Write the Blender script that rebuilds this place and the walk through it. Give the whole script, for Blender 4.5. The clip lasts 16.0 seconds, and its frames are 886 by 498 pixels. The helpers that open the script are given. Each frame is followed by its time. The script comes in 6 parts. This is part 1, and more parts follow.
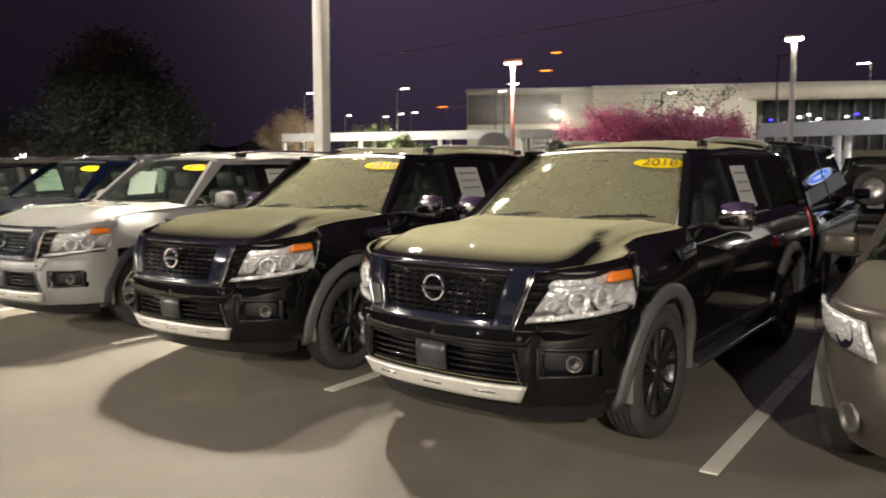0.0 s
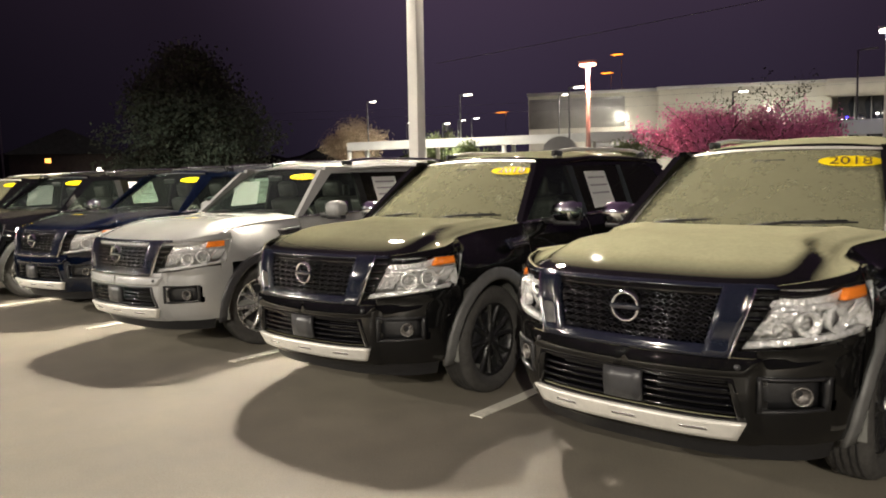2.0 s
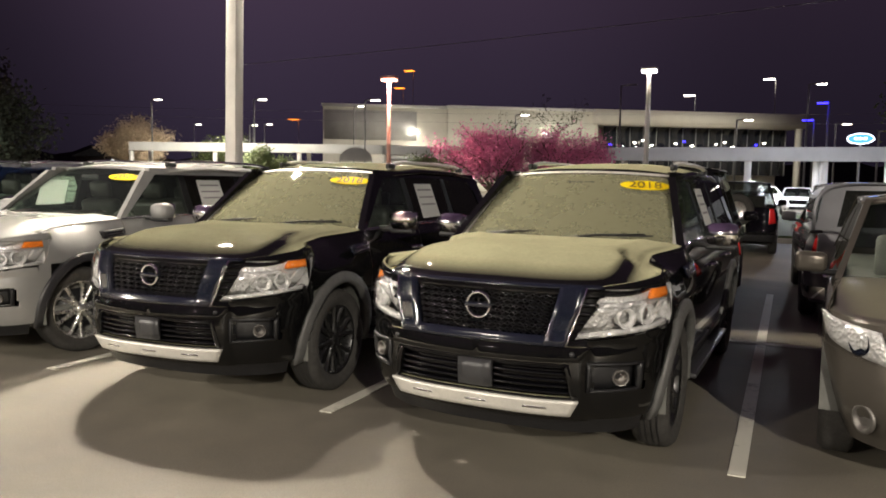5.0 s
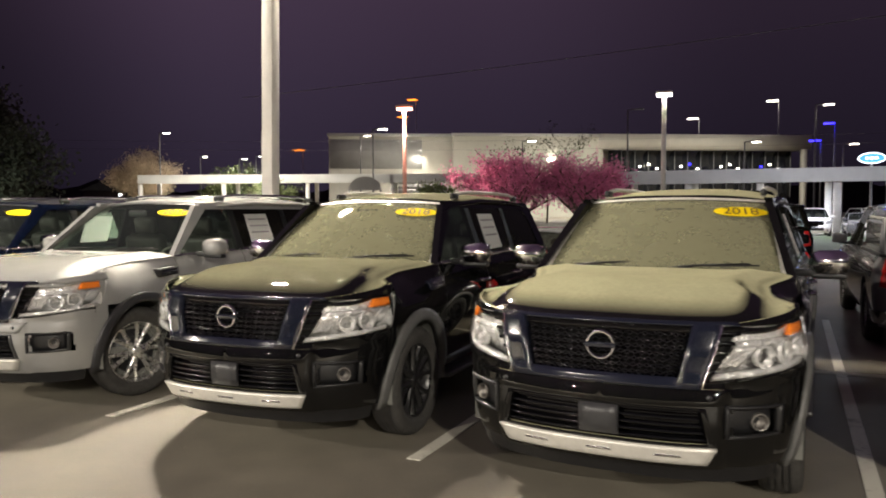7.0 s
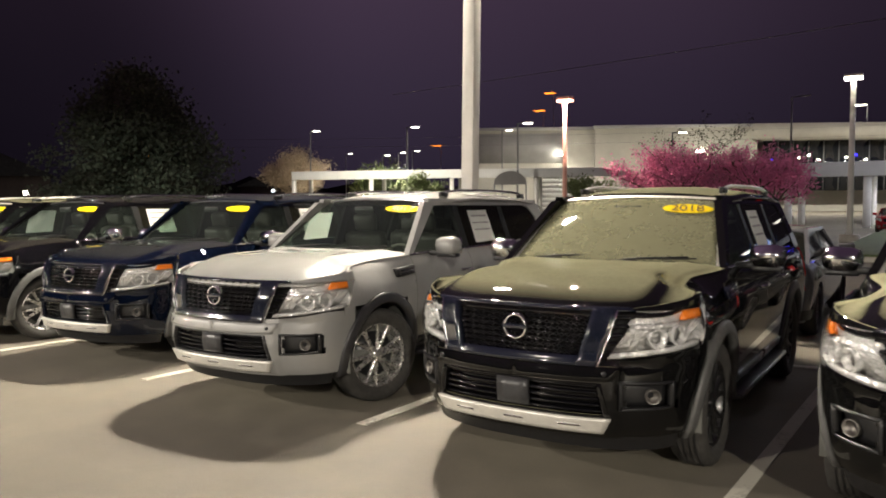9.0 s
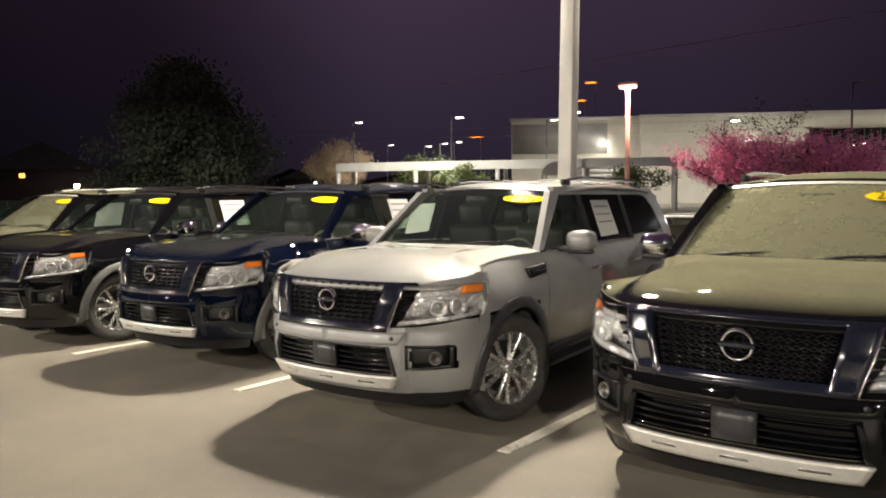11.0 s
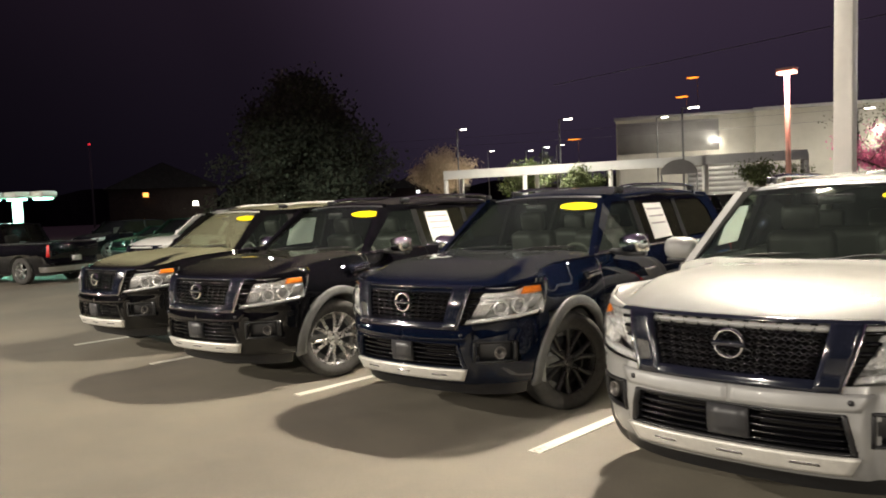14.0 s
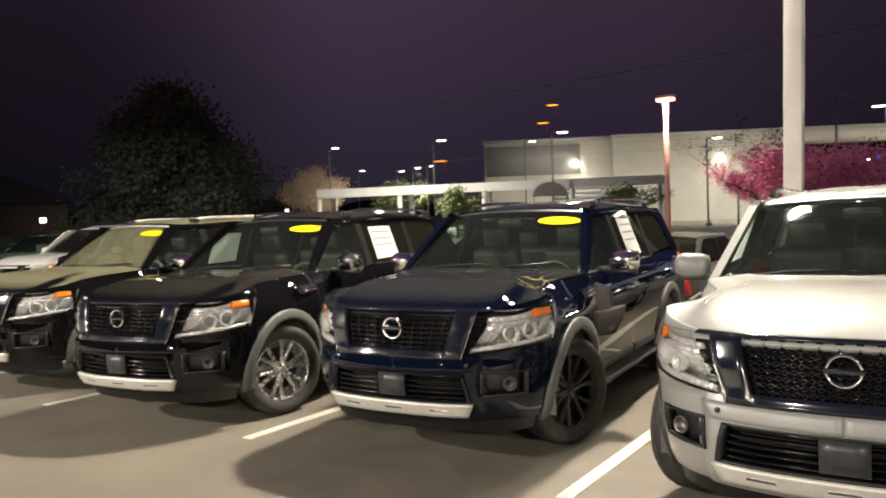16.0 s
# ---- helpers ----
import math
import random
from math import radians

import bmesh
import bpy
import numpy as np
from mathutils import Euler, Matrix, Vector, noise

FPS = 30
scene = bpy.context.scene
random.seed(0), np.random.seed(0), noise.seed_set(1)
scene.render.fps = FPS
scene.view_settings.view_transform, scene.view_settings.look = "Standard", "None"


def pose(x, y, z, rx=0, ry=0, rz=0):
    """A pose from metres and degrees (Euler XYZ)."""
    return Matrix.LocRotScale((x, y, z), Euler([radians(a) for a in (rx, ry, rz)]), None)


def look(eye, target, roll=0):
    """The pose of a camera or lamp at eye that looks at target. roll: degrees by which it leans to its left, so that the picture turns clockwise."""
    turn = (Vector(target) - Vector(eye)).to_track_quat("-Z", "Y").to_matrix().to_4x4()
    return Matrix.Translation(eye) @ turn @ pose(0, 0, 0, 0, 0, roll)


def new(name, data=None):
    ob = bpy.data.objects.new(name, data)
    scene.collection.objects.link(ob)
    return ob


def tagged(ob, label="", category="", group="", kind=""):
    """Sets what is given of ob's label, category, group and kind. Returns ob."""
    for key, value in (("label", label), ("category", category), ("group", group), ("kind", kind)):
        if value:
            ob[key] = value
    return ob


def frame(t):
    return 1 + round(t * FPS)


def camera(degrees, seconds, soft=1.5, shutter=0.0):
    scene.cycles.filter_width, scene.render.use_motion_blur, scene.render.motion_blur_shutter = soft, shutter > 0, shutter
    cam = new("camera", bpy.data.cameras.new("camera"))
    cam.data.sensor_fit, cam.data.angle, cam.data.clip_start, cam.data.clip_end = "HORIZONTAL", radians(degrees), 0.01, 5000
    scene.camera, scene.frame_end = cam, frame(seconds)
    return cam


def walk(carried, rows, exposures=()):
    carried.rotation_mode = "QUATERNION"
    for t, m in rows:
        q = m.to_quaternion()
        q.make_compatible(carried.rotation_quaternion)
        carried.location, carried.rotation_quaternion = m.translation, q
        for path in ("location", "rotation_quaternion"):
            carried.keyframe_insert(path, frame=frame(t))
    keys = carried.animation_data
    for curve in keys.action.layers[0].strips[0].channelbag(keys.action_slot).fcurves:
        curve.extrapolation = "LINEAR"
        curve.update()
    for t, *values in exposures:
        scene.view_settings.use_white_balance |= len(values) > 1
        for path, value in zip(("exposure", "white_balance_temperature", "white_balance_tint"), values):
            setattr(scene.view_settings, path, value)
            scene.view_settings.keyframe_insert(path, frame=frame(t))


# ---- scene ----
cam = camera(60.9, 16.0, soft=1.8, shutter=0.4)
PATH = [
    (0, (-0.153, 0.01, 1.697), (-1.28, 1.647, 1.478), -0.5),
    (0.5, (-0.393, 0.044, 1.704), (-1.398, 1.762, 1.514), -0.7),
    (1, (-0.622, 0.029, 1.699), (-1.607, 1.762, 1.53), -0.4),
    (1.5, (-0.773, 0.018, 1.699), (-1.941, 1.631, 1.513), -0.3),
    (2, (-0.976, 0.019, 1.699), (-2.23, 1.564, 1.499), -1.6),
    (2.5, (-1.149, -0.025, 1.715), (-2.389, 1.534, 1.532), -1.1),
    (3, (-1.327, -0.168, 1.712), (-2.491, 1.449, 1.544), -2.0),
    (3.5, (-1.39, -0.259, 1.743), (-2.395, 1.463, 1.587), -1.4),
    (4, (-1.216, -0.348, 1.727), (-2.054, 1.461, 1.563), 0.7),
    (4.2, (-1.124, -0.402, 1.706), (-1.942, 1.415, 1.528), 1.2),
    (6.3, (-1.364, -0.579, 1.723), (-2.098, 1.275, 1.568), -0.2),
    (6.5, (-1.468, -0.545, 1.728), (-2.224, 1.302, 1.588), 0.3),
    (7, (-1.819, -0.497, 1.732), (-2.614, 1.335, 1.626), -0.2),
    (7.5, (-2.078, -0.49, 1.728), (-2.961, 1.302, 1.63), -1.2),
    (8, (-2.392, -0.408, 1.74), (-3.434, 1.296, 1.645), -1.7),
    (8.5, (-2.735, -0.417, 1.732), (-3.844, 1.243, 1.625), -0.6),
    (8.7, (-2.869, -0.448, 1.749), (-3.969, 1.218, 1.634), -0.3),
    (10.8, (-4.114, -0.157, 1.742), (-5.297, 1.448, 1.593), -0.4),
    (11, (-4.231, -0.125, 1.734), (-5.418, 1.479, 1.594), -0.5),
    (11.5, (-4.612, 0.012, 1.749), (-5.861, 1.571, 1.651), -0.5),
    (12, (-5.063, 0.032, 1.749), (-6.391, 1.526, 1.687), -1.7),
    (12.5, (-5.404, -0.017, 1.782), (-6.732, 1.477, 1.716), -2.7),
    (13, (-5.784, 0.019, 1.784), (-7.134, 1.494, 1.727), -2.8),
    (13.5, (-6.162, 0.035, 1.745), (-7.562, 1.461, 1.672), -2.1),
    (14, (-6.514, -0.053, 1.775), (-7.894, 1.39, 1.658), -2.5),
    (14.5, (-6.857, 0.099, 1.737), (-8.277, 1.506, 1.656), -2.6),
    (15, (-7.216, 0.053, 1.745), (-8.675, 1.419, 1.686), -1.4),
    (15.5, (-7.519, -0.113, 1.761), (-8.781, 1.436, 1.668), -1.1),
    (16, (-7.753, -0.085, 1.747), (-8.855, 1.582, 1.67), -2.0),
]
# The camera closes down as the lit, silver part of the row comes into view.
walk(cam, [(t, look(eye, target, roll)) for t, eye, target, roll in PATH],
     [(0.0, 0.42), (7.0, 0.32), (11.0, 0.1), (16.0, 0.08)])

# ---- night sky, lamps ----
world = bpy.data.worlds.new("night_sky")
scene.world = world
world.use_nodes = True
wn, wl = world.node_tree.nodes, world.node_tree.links
bg = wn["Background"]
tc = wn.new("ShaderNodeTexCoord")
sep = wn.new("ShaderNodeSeparateXYZ")
ramp = wn.new("ShaderNodeValToRGB")
wl.new(tc.outputs["Generated"], sep.inputs[0])
wl.new(sep.outputs["Z"], ramp.inputs[0])
# town glow, weakest over the woods; its peak paints in the lot lamp's haze
side = wn.new("ShaderNodeValToRGB")
west = wn.new("ShaderNodeMath")
west.operation = "MULTIPLY"
west.inputs[1].default_value = -1.0
wl.new(sep.outputs["X"], west.inputs[0])
wl.new(west.outputs[0], side.inputs[0])
side.color_ramp.interpolation = "EASE"
glow_and_haze_stops = ((0.0, 0.38), (0.35, 0.68), (0.62, 0.84), (0.85, 0.22), (1.0, 0.09))
for at, _ in glow_and_haze_stops[1:-1]:
    side.color_ramp.elements.new(at)
for el, (at, value) in zip(side.color_ramp.elements, glow_and_haze_stops):
    el.position, el.color = at, (value, value, value, 1)
strength = wn.new("ShaderNodeMath")
strength.operation = "MULTIPLY"
strength.inputs[1].default_value = 4.6
wl.new(side.outputs[0], strength.inputs[0])
e = ramp.color_ramp.elements
e[0].position, e[0].color = 0.0, (0.0045, 0.0035, 0.0065, 1)
e[1].position, e[1].color = 0.55, (0.020, 0.0115, 0.020, 1)
m = ramp.color_ramp.elements.new(0.16)
m.color = (0.0082, 0.0056, 0.0102, 1)
wl.new(ramp.outputs[0], bg.inputs[0])
wl.new(strength.outputs[0], bg.inputs[1])


def lamp(name, place, watts, colour, size=0.5, tilt=0.0):
    """A lamp's light, seen or added as fill: a disc that shines downwards, tilted by some degrees towards the aisle."""
    data = bpy.data.lights.new(name, "AREA")
    data.shape, data.size, data.energy, data.color = "DISK", size, watts, colour
    ob = new(name, data)
    ob.matrix_world = pose(*place, -tilt)
    return ob


POLE = (-9.21, 9.52)
POLE_TOP = 8.1
lamp("lot_and_fill_light", (POLE[0] - 1.35, POLE[1] - 0.3, POLE_TOP - 0.12), 2700, (1.0, 0.90, 0.75), 0.65, 58)
lamp("lot_and_fill_light", (POLE[0] + 0.5, POLE[1] + 1.0, POLE_TOP - 0.12), 700, (1.0, 0.89, 0.72), 0.28)
# unseen lamps across the aisle, behind the walker: told by glints, placed as fill
lamp("lot_and_fill_light", (9.0, -14.0, 8.3), 9000, (1.0, 0.91, 0.78), 0.28)
lamp("lot_and_fill_light", (-24.0, -10.0, 8.3), 8500, (1.0, 0.91, 0.78), 0.28)
# the next one is weak fill added further along the row, without a post
lamp("lot_and_fill_light", (17.0, 9.5, 8.0), 160, (1.0, 0.89, 0.72), 0.28)
lamp("lot_and_fill_light", (13.0, -19.0, 8.3), 350, (1.0, 0.90, 0.75), 0.28)
lamp("lot_and_fill_light", (-13.5, -21.0, 8.3), 8500, (1.0, 0.91, 0.78), 0.28)
lamp("lot_and_fill_light", (-44.0, -12.0, 8.3), 6000, (1.0, 0.90, 0.75), 0.28)
# fill added for the dark tree and the left cars; no lamp stands here
lamp("lot_and_fill_light", (-36.0, 19.0, 8.0), 1300, (0.72, 1.0, 0.85), 0.28)
# light of the teal, white and pinkish lamps built below
lamp("area_light", (-38.6, 9.6, 2.6), 260, (0.35, 1.0, 0.75), 0.6)
lamp("lot_and_fill_light", (-6.34, 35.3, 6.85), 900, (1.0, 0.95, 0.82), 0.28)
lamp("lot_and_fill_light", (-16.67, 29.5, 6.0), 700, (1.0, 0.62, 0.5), 0.28)


# ---- materials ----
def shader(name):
    mat = bpy.data.materials.new(name)
    mat.use_nodes = True
    nt = mat.node_tree
    return mat, nt.nodes, nt.links, nt.nodes["Principled BSDF"]


def noise_node(n, l, scale, detail=4.0, rough=0.6, stretch=None):
    t = n.new("ShaderNodeTexCoord")
    x = n.new("ShaderNodeTexNoise")
    x.inputs["Scale"].default_value, x.inputs["Detail"].default_value, x.inputs["Roughness"].default_value = scale, detail, rough
    if stretch:
        mp = n.new("ShaderNodeMapping")
        mp.inputs["Scale"].default_value = stretch
        l.new(t.outputs["Object"], mp.inputs[0])
        l.new(mp.outputs[0], x.inputs["Vector"])
    else:
        l.new(t.outputs["Object"], x.inputs["Vector"])
    return x.outputs["Fac"]


def ramp_node(n, l, fac, stops):
    r = n.new("ShaderNodeValToRGB")
    els = r.color_ramp.elements
    while len(els) < len(stops):
        els.new(0.5)
    for el, (p, c) in zip(els, stops):
        el.position, el.color = p, (*c, 1) if len(c) == 3 else c
    l.new(fac, r.inputs[0])
    return r.outputs[0]


def add_bump(n, l, b, fac, strength, distance=0.01):
    bump = n.new("ShaderNodeBump")
    bump.inputs["Strength"].default_value, bump.inputs["Distance"].default_value = strength, distance
    l.new(fac, bump.inputs["Height"])
    l.new(bump.outputs[0], b.inputs["Normal"])


def simple(name, colour, rough=0.5, metal=0.0, vary=0.12, scale=9.0, bump=0.0, coat=0.0):
    """A surface with a little variation in tone and gloss."""
    mat, n, l, b = shader(name)
    f = noise_node(n, l, scale, 6)
    lo, hi = [c * (1 - vary) for c in colour], [min(1, c * (1 + vary)) for c in colour]
    l.new(ramp_node(n, l, f, [(0.3, lo), (0.7, hi)]), b.inputs["Base Color"])
    l.new(ramp_node(n, l, noise_node(n, l, scale * 3.1), [(0.3, (rough * 0.85,) * 3), (0.7, (min(1, rough * 1.15),) * 3)]), b.inputs["Roughness"])
    b.inputs["Metallic"].default_value, b.inputs["Coat Weight"].default_value = metal, coat
    if bump:
        add_bump(n, l, b, f, bump)
    return mat


def glow(name, colour, strength):
    mat, n, l, b = shader(name)
    b.inputs["Base Color"].default_value = (*colour, 1)
    b.inputs["Emission Color"].default_value = (*colour, 1)
    b.inputs["Emission Strength"].default_value = strength
    return mat


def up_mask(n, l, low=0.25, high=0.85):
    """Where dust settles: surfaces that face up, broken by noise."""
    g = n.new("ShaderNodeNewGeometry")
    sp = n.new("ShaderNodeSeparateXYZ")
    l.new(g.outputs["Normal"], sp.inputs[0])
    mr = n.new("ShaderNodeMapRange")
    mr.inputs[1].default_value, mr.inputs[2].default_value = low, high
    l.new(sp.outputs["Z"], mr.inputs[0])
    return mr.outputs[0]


def times(n, l, a, b, op="MULTIPLY"):
    x = n.new("ShaderNodeMath")
    x.operation = op
    for i, v in enumerate((a, b)):
        if isinstance(v, (int, float)):
            x.inputs[i].default_value = v
        else:
            l.new(v, x.inputs[i])
    return x.outputs[0]


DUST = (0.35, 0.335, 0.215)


def paint(name, colour, metal=0.0, rough=0.28, dust=0.0):
    """Car paint under a clear coat, with dust on what faces up."""
    mat, n, l, b = shader(name)
    f = noise_node(n, l, 2.2, 5)
    lo, hi = [c * 0.9 for c in colour], [min(1, c * 1.1) for c in colour]
    col = ramp_node(n, l, f, [(0.3, lo), (0.7, hi)])
    b.inputs["Metallic"].default_value = metal
    b.inputs["Coat Weight"].default_value, b.inputs["Coat Roughness"].default_value = 1.0, 0.02
    b.inputs["Specular IOR Level"].default_value = 0.0
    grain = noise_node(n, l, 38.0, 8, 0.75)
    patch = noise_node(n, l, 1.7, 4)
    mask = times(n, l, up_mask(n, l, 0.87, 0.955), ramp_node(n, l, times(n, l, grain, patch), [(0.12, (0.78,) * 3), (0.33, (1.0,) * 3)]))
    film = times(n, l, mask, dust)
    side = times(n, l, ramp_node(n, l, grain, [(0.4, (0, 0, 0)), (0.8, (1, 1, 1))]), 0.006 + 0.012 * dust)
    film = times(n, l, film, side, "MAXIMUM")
    mx = n.new("ShaderNodeMix")
    mx.data_type = "RGBA"
    l.new(film, mx.inputs[0])
    l.new(col, mx.inputs[6])
    mx.inputs[7].default_value = (*DUST, 1)
    l.new(mx.outputs[2], b.inputs["Base Color"])
    l.new(times(n, l, times(n, l, film, 0.5), rough, "ADD"), b.inputs["Roughness"])
    inv = times(n, l, 1.0, film, "SUBTRACT")
    l.new(times(n, l, inv, inv), b.inputs["Coat Weight"])
    l.new(times(n, l, inv, metal), b.inputs["Metallic"])
    return mat


def pane(name, tint, dust=0.0, film_colour=None):
    """Car glass: see-through with reflections, and a film of dust; on clean glass the film paints haze."""
    mat, n, l, b = shader(name)
    out = n["Material Output"]
    tr, gl, df = n.new("ShaderNodeBsdfTransparent"), n.new("ShaderNodeBsdfGlossy"), n.new("ShaderNodeBsdfDiffuse")
    tr.inputs[0].default_value = (*tint, 1)
    gl.inputs["Roughness"].default_value = 0.03
    df.inputs[0].default_value = (*(film_colour or DUST), 1)
    m1, m2 = n.new("ShaderNodeMixShader"), n.new("ShaderNodeMixShader")
    lw = n.new("ShaderNodeLayerWeight")
    lw.inputs[0].default_value = 0.5
    sheen = times(n, l, times(n, l, lw.outputs["Facing"], 4.0, "POWER"), 0.5)
    l.new(times(n, l, sheen, 0.025, "ADD"), m1.inputs[0])
    film = ramp_node(n, l, noise_node(n, l, 5.0, 8, 0.7), [(0.3, (dust * 0.9,) * 3), (0.7, (min(1, dust * 1.06),) * 3)])
    l.new(film, m2.inputs[0])
    l.new(tr.outputs[0], m1.inputs[1])
    l.new(gl.outputs[0], m1.inputs[2])
    l.new(m1.outputs[0], m2.inputs[1])
    l.new(df.outputs[0], m2.inputs[2])
    l.new(m2.outputs[0], out.inputs[0])
    n.remove(b)
    return mat


def asphalt():
    mat, n, l, b = shader("asphalt")
    big = noise_node(n, l, 0.35, 6, 0.6)
    mid = noise_node(n, l, 3.0, 8, 0.7)
    fine = noise_node(n, l, 95.0, 3, 0.7)
    col = ramp_node(n, l, times(n, l, times(n, l, big, 0.55), times(n, l, mid, 0.45), "ADD"), [(0.35, (0.125, 0.111, 0.086)), (0.65, (0.215, 0.192, 0.148))])
    stain = noise_node(n, l, 0.5, 6, 0.6)
    sm = n.new("ShaderNodeMix")
    sm.data_type, sm.blend_type = "RGBA", "MULTIPLY"
    sm.inputs[0].default_value = 1.0
    l.new(col, sm.inputs[6])
    l.new(ramp_node(n, l, stain, [(0.32, (0.84, 0.84, 0.85)), (0.48, (0.97, 0.97, 0.97)), (0.7, (1.08, 1.07, 1.05))]), sm.inputs[7])
    col = sm.outputs[2]
    mx = n.new("ShaderNodeMix")
    mx.data_type, mx.blend_type = "RGBA", "MULTIPLY"
    mx.inputs[0].default_value = 0.6
    l.new(col, mx.inputs[6])
    l.new(ramp_node(n, l, fine, [(0.25, (0.45, 0.45, 0.45)), (0.75, (1.3, 1.3, 1.3))]), mx.inputs[7])
    l.new(mx.outputs[2], b.inputs["Base Color"])
    l.new(ramp_node(n, l, mid, [(0.3, (0.62,) * 3), (0.7, (0.85,) * 3)]), b.inputs["Roughness"])
    add_bump(n, l, b, fine, 0.5, 0.006)
    return mat


def worn_white():
    mat, n, l, b = shader("line_paint")
    f = noise_node(n, l, 26.0, 8, 0.75)
    g = noise_node(n, l, 2.3, 4)
    wear = ramp_node(n, l, times(n, l, f, g, "ADD"), [(0.72, (0.24, 0.225, 0.19)), (0.92, (0.56, 0.54, 0.46))])
    l.new(wear, b.inputs["Base Color"])
    b.inputs["Roughness"].default_value = 0.7
    add_bump(n, l, b, f, 0.3, 0.003)
    return mat


def faceted(name, colour):
    """Bright metal broken into small facets, as inside a headlamp."""
    mat, n, l, b = shader(name)
    t, v = n.new("ShaderNodeTexCoord"), n.new("ShaderNodeTexVoronoi")
    v.inputs["Scale"].default_value = 42.0
    l.new(t.outputs["Object"], v.inputs["Vector"])
    l.new(ramp_node(n, l, v.outputs["Distance"], [(0.0, colour), (0.8, [0.75 * c for c in colour])]), b.inputs["Base Color"])
    b.inputs["Metallic"].default_value, b.inputs["Roughness"].default_value = 0.5, 0.2
    add_bump(n, l, b, v.outputs["Distance"], 0.8, 0.012)
    return mat


